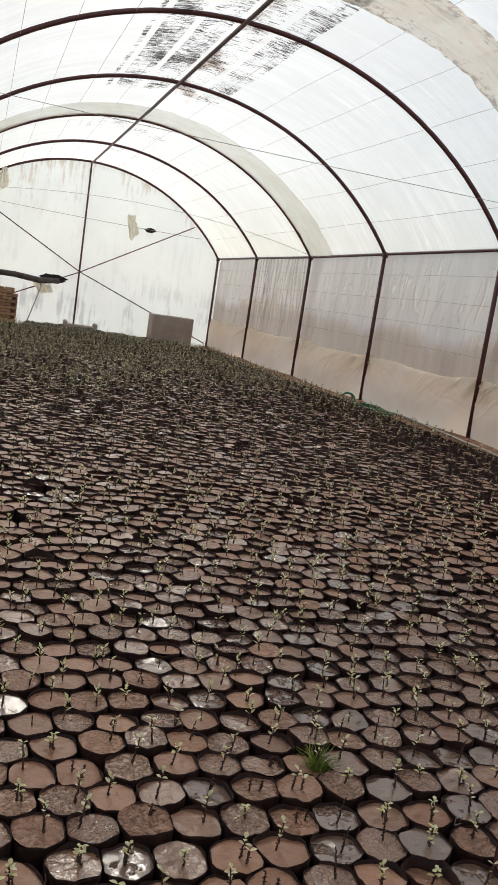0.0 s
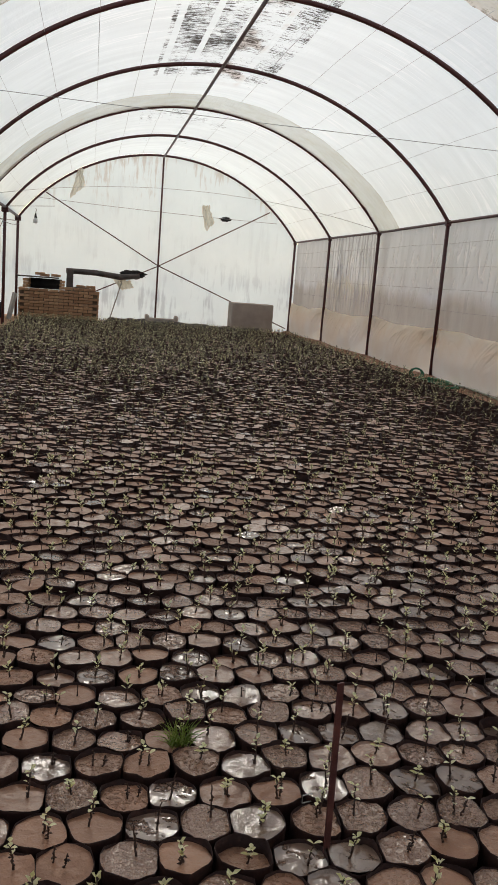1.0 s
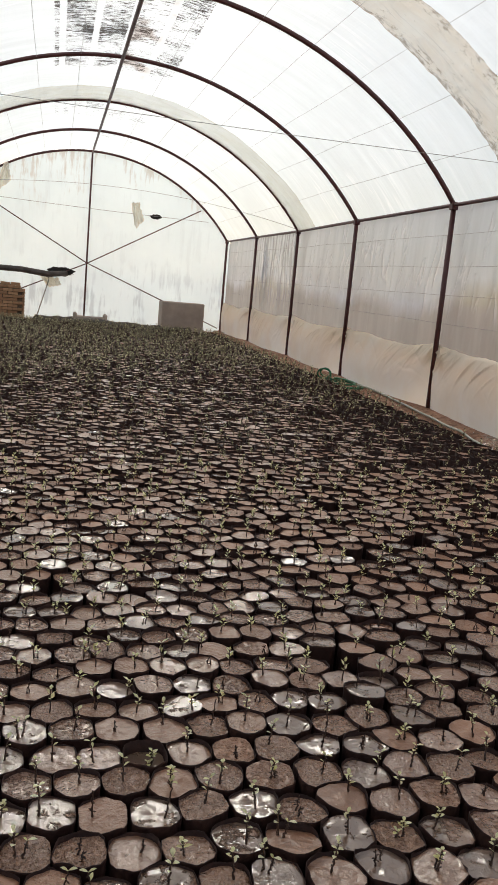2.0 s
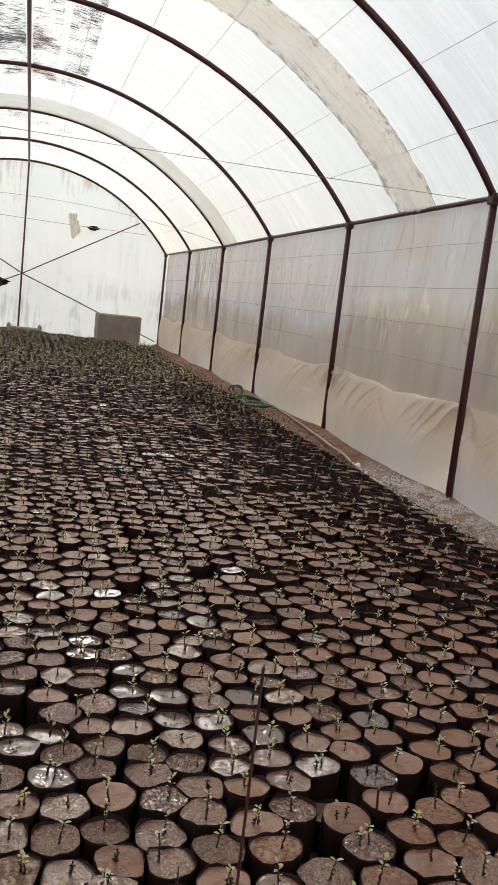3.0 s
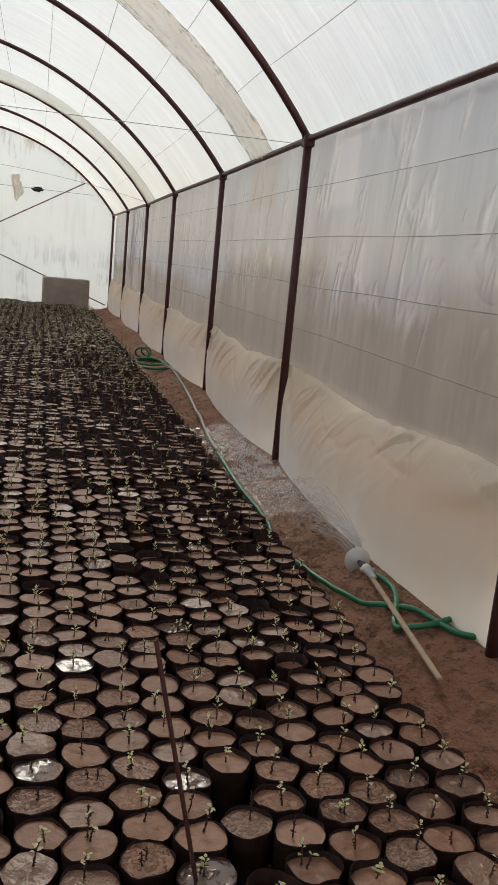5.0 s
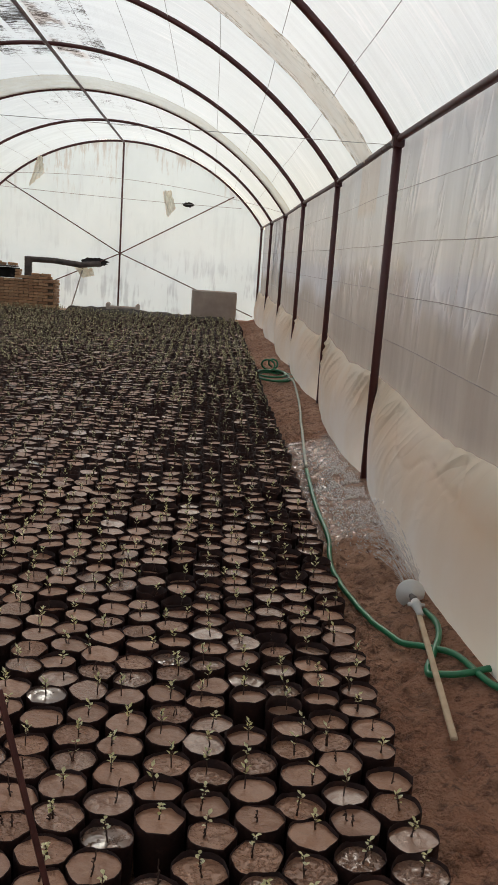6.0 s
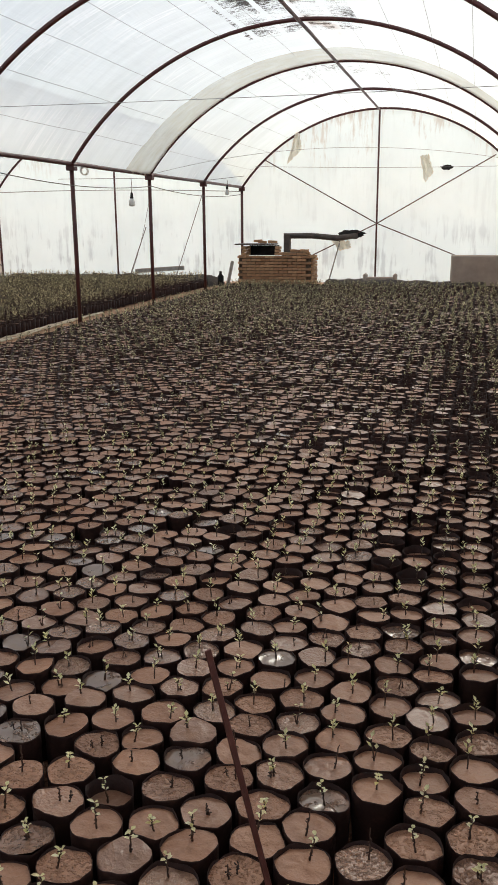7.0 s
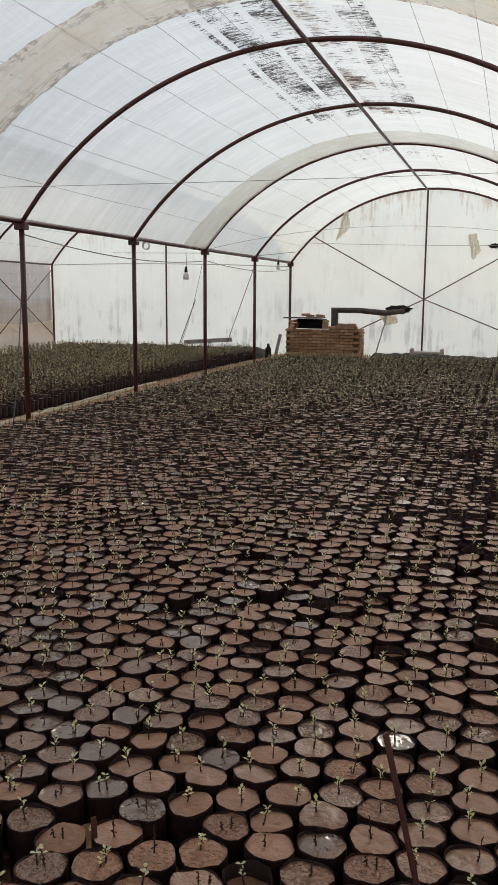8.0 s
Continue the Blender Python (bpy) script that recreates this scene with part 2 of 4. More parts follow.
def side_tone(t, p):
    """Milky above, browner below an uneven line, where the dark outdoors is painted in."""
    x, y, z = split(t, p)
    edge = side_edge(t, z)
    streak = noise_tex(t, coords(t, (1, 3.2, 0.35)), 1.6, 5, 0.55, 0.3)
    high = blend(t, remap(t, streak, 0.35, 0.7), (0.68, 0.71, 0.705), (0.77, 0.80, 0.80))
    low = blend(t, remap(t, streak, 0.4, 0.7), (0.51, 0.485, 0.41), (0.59, 0.565, 0.49))
    tone = blend(t, remap(t, edge, 1.64, 1.84), low, high)
    # pale lines along the creases: their highlights painted into the film colour
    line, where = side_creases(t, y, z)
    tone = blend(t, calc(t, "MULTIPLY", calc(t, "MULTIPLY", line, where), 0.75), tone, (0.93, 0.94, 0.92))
    # one bay hangs in tight gathers; the shade between them is painted as stripes
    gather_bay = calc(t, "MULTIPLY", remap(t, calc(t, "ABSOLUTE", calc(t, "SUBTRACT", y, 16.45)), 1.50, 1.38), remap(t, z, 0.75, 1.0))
    pleat_shade = calc(t, "SINE", calc(t, "ADD", calc(t, "MULTIPLY", y, 34.0), calc(t, "MULTIPLY", noise_tex(t, coords(t, (1, 1.4, 0.35)), 1.5, 3), 16.0)))
    tone = blend(t, calc(t, "MULTIPLY", gather_bay, remap(t, pleat_shade, 0.1, 0.9, 0.0, 0.75)), tone, (0.40, 0.40, 0.40))
    wavy = calc(t, "ADD", y, calc(t, "MULTIPLY", calc(t, "SUBTRACT", noise_tex(t, p, 3.0), 0.5), 0.15))
    old = calc(t, "MULTIPLY", remap(t, calc(t, "ABSOLUTE", calc(t, "SUBTRACT", wavy, 7.5)), 0.46, 0.40, 0.0, 0.6), remap(t, z, 1.72, 1.80))
    tone = blend(t, old, tone, (0.70, 0.62, 0.52))
    pale = calc(t, "MULTIPLY", remap(t, calc(t, "ABSOLUTE", calc(t, "SUBTRACT", wavy, 5.5)), 0.24, 0.20, 0.0, 0.8), remap(t, z, 1.68, 1.73))
    return blend(t, pale, tone, (0.93, 0.93, 0.90))


def end_tone(t, p):
    """Greyish drips low down and rusty ones under the hoop, on weathered white."""
    x, y, z = split(t, p)
    base = blend(t, remap(t, noise_tex(t, p, 0.8, 4), 0.35, 0.65), (0.76, 0.85, 0.855), (0.82, 0.91, 0.91))
    drip = remap(t, calc(t, "MULTIPLY", noise_tex(t, coords(t, (7, 1, 0.7)), 1.4, 5, 0.65, 0.2), noise_tex(t, p, 1.3, 3)), 0.27, 0.36)
    low = calc(t, "MULTIPLY", drip, remap(t, z, 1.5, 0.6, 0.15, 0.75))
    base = blend(t, low, base, (0.50, 0.56, 0.58))
    rust = remap(t, calc(t, "MULTIPLY", noise_tex(t, coords(t, (9, 1, 1.0), True, (3, 0, 0)), 1.5, 6, 0.7, 0.3), noise_tex(t, coords(t, (1, 1, 1), True, (9, 2, 5)), 1.1, 3)), 0.28, 0.36)
    return blend(t, calc(t, "MULTIPLY", rust, remap(t, z, 2.3, 3.0, 0.0, 0.65)), base, (0.56, 0.51, 0.44))


FILM_ROOF = film("roof_film", roof_tone, 0.17, 0.60, 0.04, 0.3, 0.25, roof_stains)
FILM_WALL = film("end_film", end_tone, 0.04, 0.33, 0.03, 0.3, 0.3)
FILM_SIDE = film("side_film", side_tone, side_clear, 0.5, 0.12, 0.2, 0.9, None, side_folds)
FILM_PALE = film("pale_band_film", dusty((0.98, 0.91, 0.79), (0.84, 0.72, 0.55), 2.0, (1.6, 2.2, 1)), 0.52, 0.75, 0.03, 0.4, 0.6)
FILM_BAND = film("band_film", band_tone, 0.36, 0.7, 0.03, 0.4, 0.6)
FILM_SKIRT = film("skirt_film", dusty((0.985, 0.91, 0.775), (0.94, 0.815, 0.63), 1.5, (1, 1.2, 1.0)), 0.0, 0.54, 0.07, 0.32, 0.8, None, skirt_folds)
FILM_RAG = film("rag_film", dusty((0.95, 0.90, 0.80), (0.76, 0.66, 0.50), 3.0, (2, 2, 1)), 0.12, 0.62, 0.03, 0.4, 0.5)


def steel_paint():
    m, t = material("dark_red_paint")
    p = coords(t)
    wear = remap(t, noise_tex(t, p, 14, 6, 0.7), 0.55, 0.68)
    col = blend(t, wear, blend(t, noise_tex(t, p, 3), (0.066, 0.017, 0.016), (0.10, 0.027, 0.024)), (0.10, 0.055, 0.035))
    principled(t, col, remap(t, wear, 0, 1, 0.45, 0.75), bump(t, noise_tex(t, p, 40), 0.2, 0.002))
    return m


def plain(name, a, b, scale, rough, relief=0.2, metal=0.0, depth=0.003):
    m, t = material(name)
    p = coords(t)
    n = noise_tex(t, p, scale, 5)
    principled(t, blend(t, remap(t, n, 0.35, 0.65), a, b), rough, bump(t, noise_tex(t, p, scale * 4, 5), relief, depth), metal)
    return m


PAINT = steel_paint()
WIRE = plain("wire_steel", (0.22, 0.21, 0.20), (0.34, 0.32, 0.29), 20, 0.5, 0.1, 0.4)
CORD = plain("cord", (0.16, 0.15, 0.15), (0.24, 0.22, 0.2), 20, 0.8)
HOSE = plain("hose_green", (0.012, 0.13, 0.05), (0.02, 0.18, 0.075), 6, 0.32, 0.1)
HOSE_OLD = plain("hose_faded", (0.30, 0.32, 0.24), (0.38, 0.36, 0.28), 6, 0.5, 0.1)
WHITE = plain("white_plastic", (0.62, 0.60, 0.56), (0.70, 0.68, 0.64), 8, 0.4, 0.1)
WOOD = plain("pale_wood", (0.42, 0.30, 0.19), (0.52, 0.39, 0.26), 12, 0.7, 0.4)
GREYWOOD = plain("grey_wood", (0.30, 0.27, 0.24), (0.42, 0.38, 0.34), 9, 0.8, 0.4)
STAKE = plain("stake_rust", (0.075, 0.020, 0.018), (0.13, 0.042, 0.034), 25, 0.55, 0.4)
IRON = plain("sooty_iron", (0.055, 0.045, 0.04), (0.13, 0.10, 0.085), 5, 0.65, 0.4, 0.3, 0.006)
SOOT_HOLE_BLACK = plain("soot_hole_black", (0.012, 0.011, 0.010), (0.03, 0.026, 0.024), 6, 0.9, 0.5, 0.0, 0.01)
CEMENT = plain("cement_slab", (0.34, 0.28, 0.235), (0.44, 0.365, 0.305), 3, 0.85, 0.4, 0.0, 0.006)
HEAP = plain("dark_soil", (0.05, 0.04, 0.035), (0.10, 0.08, 0.065), 4, 0.95, 0.8, 0.0, 0.03)
MORTAR = plain("mud_mortar", (0.11, 0.075, 0.05), (0.19, 0.135, 0.09), 9, 0.95, 0.6, 0.0, 0.008)


def brick_mat():
    m, t = material("stove_brick")
    p = coords(t)
    r = t.nodes.new("ShaderNodeObjectInfo").outputs["Random"]
    col = blend(t, r, (0.33, 0.175, 0.09), (0.53, 0.325, 0.18))
    col = blend(t, remap(t, noise_tex(t, p, 7, 5), 0.55, 0.8), col, (0.22, 0.14, 0.09))
    principled(t, col, 0.9, bump(t, noise_tex(t, p, 35, 5), 0.5, 0.006))
    return m


def ground_mat():
    m, t = material("red_soil")
    p = coords(t, obj=False)
    x, y, z = split(t, p)
    big, fine = noise_tex(t, p, 1.1, 5), noise_tex(t, p, 22, 6, 0.7)
    col = blend(t, remap(t, big, 0.35, 0.65), (0.36, 0.165, 0.095), (0.52, 0.29, 0.18))
    clod = noise_tex(t, p, 7, 5, 0.65)
    col = blend(t, remap(t, clod, 0.52, 0.68, 0.0, 0.75), col, (0.20, 0.095, 0.052))
    col = blend(t, remap(t, fine, 0.50, 0.64), col, (0.15, 0.066, 0.036))
    sand = calc(t, "MULTIPLY", remap(t, x, -0.6, -1.0), remap(t, x, -2.3, -1.7))
    col = blend(t, calc(t, "MULTIPLY", sand, remap(t, big, 0.2, 0.6)), col, (0.48, 0.285, 0.165))
    # the spot under the water jet
    wx = remap(t, calc(t, "ABSOLUTE", calc(t, "SUBTRACT", x, 5.0)), 0.42, 0.18)
    wy = remap(t, calc(t, "ABSOLUTE", calc(t, "SUBTRACT", y, 6.2)), 1.7, 0.6)
    wet = remap(t, calc(t, "ADD", calc(t, "MULTIPLY", wx, wy), calc(t, "MULTIPLY", calc(t, "SUBTRACT", noise_tex(t, p, 5, 4), 0.5), 0.7)), 0.35, 0.55)
    col = blend(t, calc(t, "MULTIPLY", wet, 0.5), col, (0.13, 0.08, 0.055))
    height = calc(t, "ADD", noise_tex(t, p, 14, 6, 0.65), calc(t, "MULTIPLY", noise_tex(t, p, 60, 3), 0.35))
    height = calc(t, "MULTIPLY", height, remap(t, wet, 0, 1, 1.0, 0.22))
    principled(t, col, remap(t, wet, 0, 1, 0.9, 0.07), bump(t, height, 1.0, 0.085))
    return m


def soil_mat():
    """Potting soil; each bag has its own tone and dampness, and some hold standing water."""
    m, t = material("bag_soil")
    p = coords(t, obj=False)
    island = t.nodes.new("ShaderNodeNewGeometry").outputs["Random Per Island"]
    r = calc(t, "FRACT", calc(t, "ADD", island, t.nodes.new("ShaderNodeObjectInfo").outputs["Random"]))
    r2 = calc(t, "FRACT", calc(t, "MULTIPLY", r, 17.31))
    r3 = calc(t, "FRACT", calc(t, "MULTIPLY", r, 43.7))
    fine, mid, broad = noise_tex(t, p, 170, 4, 0.7), noise_tex(t, p, 34, 4), noise_tex(t, p, 13, 2)
    px, py, pz = split(t, p)
    # the stretch that was watered last
    ax = calc(t, "DIVIDE", calc(t, "SUBTRACT", px, 1.75), 1.75)
    ay = calc(t, "DIVIDE", calc(t, "SUBTRACT", py, 2.75), 1.9)
    away = calc(t, "SQRT", calc(t, "ADD", calc(t, "MULTIPLY", ax, ax), calc(t, "MULTIPLY", ay, ay)))
    chance = calc(t, "ADD", remap(t, away, 0.30, 1.15, 0.83, 0.14), calc(t, "MULTIPLY", calc(t, "SUBTRACT", noise_tex(t, p, 1.3, 2), 0.5), 0.55))
    chance = calc(t, "SUBTRACT", chance, remap(t, px, 3.0, 4.0, 0.0, 0.09))
    damp = remap(t, calc(t, "SUBTRACT", chance, r), -0.33, 0.20)
    pool = calc(t, "MULTIPLY", remap(t, calc(t, "SUBTRACT", calc(t, "MULTIPLY", chance, 0.27), r), 0.0, 0.01), remap(t, calc(t, "ADD", mid, calc(t, "MULTIPLY", r3, 0.25)), 0.42, 0.52))
    tone = blend(t, r2, (0.232, 0.110, 0.062), (0.350, 0.176, 0.101))
    tone = blend(t, remap(t, fine, 0.54, 0.74, 0.0, 0.7), tone, (0.18, 0.082, 0.048))
    tone = blend(t, calc(t, "MULTIPLY", remap(t, mid, 0.52, 0.7), 0.45), tone, (0.38, 0.205, 0.122))
    crumb = remap(t, noise_tex(t, p, 95, 3, 0.6), 0.48, 0.72)
    rude = remap(t, r3, 0.55, 0.75, 0.10, 1.0)
    tone = blend(t, calc(t, "MULTIPLY", calc(t, "MULTIPLY", crumb, rude), 0.3), tone, (0.17, 0.078, 0.045))
    tone = blend(t, calc(t, "MULTIPLY", damp, 0.62), tone, (0.185, 0.110, 0.076))
    tone = blend(t, pool, tone, (0.17, 0.11, 0.08))
    grain = noise_tex(t, p, 125, 2, 0.5)
    relief = calc(t, "ADD", calc(t, "MULTIPLY", broad, 1.1), calc(t, "MULTIPLY", mid, 0.35))
    relief = calc(t, "ADD", relief, calc(t, "MULTIPLY", crumb, calc(t, "MULTIPLY", rude, 0.55)))
    relief = calc(t, "ADD", relief, calc(t, "MULTIPLY", grain, calc(t, "MULTIPLY", remap(t, r2, 0.3, 0.8, 0.08, 0.9), damp)))
    relief = calc(t, "MULTIPLY", relief, remap(t, pool, 0, 1, 1.0, 0.10))
    rough = calc(t, "MULTIPLY", remap(t, damp, 0, 1, 0.50, 0.16), remap(t, pool, 0, 1, 1.0, 0.3))
    principled(t, tone, rough, bump(t, relief, 1.0, 0.010), spec=calc(t, "MAXIMUM", remap(t, damp, 0, 1, 0.40, 0.9), pool))
    return m


def bag_mat():
    m, t = material("black_polythene")
    p = coords(t, obj=False)
    n = noise_tex(t, p, 30, 4)
    col = blend(t, remap(t, n, 0.5, 0.75), (0.027, 0.0125, 0.0105), (0.060, 0.028, 0.021))
    principled(t, col, remap(t, n, 0.3, 0.7, 0.5, 0.8), bump(t, noise_tex(t, p, 45, 4), 0.5, 0.006), spec=0.15)
    return m


def leaf_mat(name, a, b, rough=0.42, skew=1.0, lit=0.42):
    m, t = material(name)
    p = coords(t, obj=False)
    r = t.nodes.new("ShaderNodeNewGeometry").outputs["Random Per Island"]
    col = blend(t, calc(t, "POWER", r, skew), a, b)
    col = blend(t, remap(t, noise_tex(t, p, 60), 0.5, 0.8), col, [c * 0.6 for c in a])
    s = t.nodes.new("ShaderNodeBsdfPrincipled")
    put(t, s.inputs["Base Color"], col)
    s.inputs["Roughness"].default_value = rough
    s.inputs["Specular IOR Level"].default_value = 0.4
    body = mixed(t, lit, s.outputs[0], shader(t, "ShaderNodeBsdfTranslucent", col))
    o = t.nodes.new("ShaderNodeOutputMaterial")
    t.links.new(body, o.inputs[0])
    return m


BRICK, GROUND, SOIL, BAG = brick_mat(), ground_mat(), soil_mat(), bag_mat()
LEAF = leaf_mat("leaf_young", (0.72, 0.68, 0.30), (0.98, 0.96, 0.66), 0.32, 1.0, 0.52)
LEAF_FAR = leaf_mat("leaf_older", (0.070, 0.056, 0.030), (0.95, 0.89, 0.52), 0.45, 1.9, 0.5)
LEAF_WEST = leaf_mat("leaf_west", (0.065, 0.048, 0.026), (0.92, 0.80, 0.46), 0.5, 1.6, 0.5)
STEM = plain("stem", (0.035, 0.018, 0.013), (0.09, 0.045, 0.028), 60, 0.8)
GRASS = leaf_mat("grass_blade", (0.24, 0.36, 0.06), (0.46, 0.54, 0.14))
m_, t_ = material("water_drops")
_mix = mixed(t_, 0.4, shader(t_, "ShaderNodeBsdfDiffuse", (0.93, 0.84, 0.77)), shader(t_, "ShaderNodeBsdfGlossy", (0.95, 0.95, 0.95), 0.12))
t_.links.new(_mix, t_.nodes.new("ShaderNodeOutputMaterial").inputs[0])
DROPS = m_
m_, t_ = material("bulb_glass")
principled(t_, (0.75, 0.74, 0.70), 0.25)
BULB = m_

# ---- ground ----
def smooth(a, b, x):
    x = min(max((x - a) / (b - a), 0.0), 1.0)
    return x * x * (3 - 2 * x)


def ground_z(x, y, rough=1.0):
    z = BED + 0.05 * smooth(4.70, 4.85, x) + 0.085 * smooth(4.85, 5.25, x)
    z += 0.05 * (smooth(-1.75, -1.45, x) - smooth(-1.0, -0.85, x))
    if -8 < x < 7 and -7 < y < 22:
        lump = (smooth(4.66, 4.8, x) * (1 - 0.85 * smooth(4.98, 5.12, x)) + 0.4 * (1 - smooth(4.98, 5.12, x))) * rough
        z += lump * (0.024 * wob(x * 7, y * 5) + 0.024 * wob(x * 15, y * 15, 3) + 0.014 * wob(x * 30, y * 30, 5) + 0.02 * wob(x * 1.7, y * 1.7, 8))
    return z


def steps(*runs):
    out = []
    for a, b, s in runs:
        out += list(np.arange(a, b - 1e-6, s))
    return out


def build_ground():
    xs = [-3000, -800, -200, -60, -25, -14] + steps((-9, -2.2, 0.4), (-2.2, -0.8, 0.05), (-0.8, 4.6, 0.35), (4.6, 5.42, 0.022), (5.42, 8, 0.4)) + [9, 14, 25, 60, 200, 800, 3000]
    ys = [-3000, -800, -200, -60, -20] + steps((-9, 1.5, 0.5), (1.5, 9.0, 0.03), (9.0, 21.4, 0.09), (21.4, 24, 0.6)) + [30, 60, 200, 800, 3000]
    v = [(x, y, ground_z(x, y)) for x in xs for y in ys]
    n = len(ys)
    f = [(i * n + j, (i + 1) * n + j, (i + 1) * n + j + 1, i * n + j + 1) for i in range(len(xs) - 1) for j in range(n - 1)]
    thing("ground", mesh_from("ground", v, f, GROUND), "reddish brown trodden soil floor with a sandy path", "ground", kind="structure")


build_ground()


# ---- the films of roof and walls ----
def build_roof(name, xc, side):
    g = Geo()
    a = math.asin(HALF / RAD)
    y0, y1 = HOOPS[-1] - 0.1, HOOPS[0] + 0.06

    def at(u, v):
        w, y = -a * 1.0 + 2 * a * v, y0 + (y1 - y0) * u
        bay = min(abs(y - h) for h in HOOPS)
        r = RAD + 0.034 - 0.018 * smooth(0.0, 1.2, bay) + 0.006 * wob(y * 1.1, w * 5, xc)
        return bent(xc + r * math.sin(w), y, APEX - RAD + r * math.cos(w), xc)
    g.grid(150, 44, at)
    thing(name, g.mesh(name, FILM_ROOF), "milky white translucent plastic film roof, stained along the ridge", "roof", kind="structure")


build_roof("roof_film", XC, 1)
build_roof("roof_film_west", XL, -1)

wall_east = thing("wall_east", None, "side wall of milky plastic film over wires", "wall", kind="structure")
wall_west = thing("wall_west", None, "side wall of milky plastic film over wires", "wall", kind="structure")


def side_bay(parent, x, out, ya, yb, tight, i):
    """The film between two posts, with hanging pleats, and the loose skirt below it."""
    def film_at(u, v):
        y = ya + (yb - ya) * u
        z, xe = 0.50 + (east_z(y) - 0.46) * v, x if out < 0 else east_x(y)
        pleat = 0.016 * tight * wob(y * 4 + z * 1.2, z * 0.5, i) + 0.020 * wob(y * 1.7, z * 0.8, i + 5) + 0.008 * (tight - 0.6) * abs(wob(y * 12 + z, z * 0.6, i)) - 0.010
        if tight > 2:
            pleat += 0.022 * math.sin(y * 44 + 5 * wob(y * 1.5, z * 0.4, i)) * (0.4 + 0.6 * smooth(0.5, 0.9, u)) * smooth(0.0, 0.25, v)
        return (xe + out * (0.068 + pleat * min(1.0, 6 * u, 6 * (1 - u)) * (0.4 + 0.6 * math.sin(math.pi * v))), y, z)
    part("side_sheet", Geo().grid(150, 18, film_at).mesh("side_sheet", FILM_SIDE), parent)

    def skirt_at(u, v):
        y = ya + (yb - ya) * u
        hang = math.sin(math.pi * u)
        top = 0.70 - 0.05 * hang + 0.035 * wob(y * 1.6, i * 3.1) + 0.010 * wob(y * 9, i)
        bot = ground_z(x, y, 0.0) - 0.09
        z = bot + (top - bot) * v
        belly = hang ** 0.45 * (0.11 + 0.05 * wob(y * 0.9, i * 2.0)) * math.sin(math.pi * v) ** 0.65 + 0.045 * (1 - v) * hang ** 0.4
        high = smooth(0.30, 0.85, v)
        fold = 0.010 * wob(y * 2.0 + 1.2 * v, v * 1.8, i) * (0.3 + hang)
        some = smooth(-0.05, 0.35, wob(y * 1.3, i * 1.7, 4.0))
        fold -= 0.7 * high * high * some * max(0.0, 0.040 - abs(wob(y * 3.1 + 2.2 * v, v * 0.9, i + 7)))
        fold += 0.3 * (0.05 + high) * (1 - some) * max(0.0, 0.030 - abs(wob(y * 1.9 - 2.8 * v, v * 0.8 + y * 0.3, i + 3)))
        fold += 0.010 * wob(y * 2.6, v * 1.2, i + 11) * smooth(0.0, 0.5, v)
        near = min(u, 1 - u) * (yb - ya)
        fan = 0.022 * math.sin(9 * math.atan2(1.08 - v, near + 0.02) + i) * math.exp(-4.0 * near) * smooth(0.0, 0.08, near) * smooth(0.1, 0.6, v)
        return ((x if out < 0 else east_x(y)) + out * (0.034 - 0.012 * hang - belly + (fold + fan) * smooth(1.0, 0.93, v)), y, z)
    part("skirt_sheet", Geo().grid(260, 48, skirt_at).mesh("skirt_sheet", FILM_SKIRT), parent, "dirty cream plastic skirt, bulging and creased")


for i in range(len(HOOPS) - 1):
    pulled = 2.2 if i == 1 else 1.0
    side_bay(wall_east, XR, 1, HOOPS[i + 1], HOOPS[i], pulled, i)
    side_bay(wall_west, XW, -1, HOOPS[i + 1], HOOPS[i], 1.0, i + 20)


def end_wall(name, y, label):
    g = Geo()
    for xc in (XC, XL):
        def at(u, v):
            x = xc - HALF + 2 * HALF * u
            x += 0.075 * ((u ** 40) if xc == XC else -((1 - u) ** 40))
            z = -0.02 + (arch_z(x, xc) + 0.02) * v
            return (x, y + 0.012 * wob(x * 4, z * 0.8, y) + 0.006 * wob(x * 13, z * 1.5), z)
        g.grid(90, 40, at)
    thing(name, g.mesh(name, FILM_WALL), label, "wall", kind="structure")


end_wall("wall_north", HOOPS[0] + 0.05, "end wall of weathered white plastic film")
end_wall("wall_south", HOOPS[-1] - 0.05, "end wall of white plastic film")


# overlaps of two lengths of film, dirty and double
def overlap(xc, ya, yb, seed, label, mat):
    a = math.asin(HALF / RAD)

    def at(u, v):
        w = -a + 2 * a * u
        edge_a = ya + 0.07 * wob(w * 6, seed) + 0.035 * wob(w * 22, seed) + 0.02 * wob(w * 60, seed)
        edge_b = yb + 0.11 * wob(w * 4, seed + 3) + 0.05 * wob(w * 21, seed) + 0.02 * wob(w * 55, seed)
        r = RAD + 0.002 - 0.012 * math.sin(math.pi * v) + 0.004 * wob(w * 20, v * 4, seed) - 0.022 * abs(wob(w * 2.2, v * 6, seed))
        return bent(xc + r * math.sin(w), edge_a + (edge_b - edge_a) * v, APEX - RAD + r * math.cos(w), xc)
    thing("overlap_sheet", Geo().grid(260, 22, at).mesh("overlap_sheet", mat), label, "plastic sheet", "film overlaps")


overlap(XC, 6.98, 7.75, 1.0, "beige dirty strip of doubled plastic film under the roof", FILM_BAND)
overlap(XC, 13.75, 14.80, 4.0, "pale grey strip of doubled plastic film under the roof", FILM_PALE)
overlap(XL, 13.75, 14.80, 7.0, "pale grey strip of doubled plastic film under the roof", FILM_PALE)

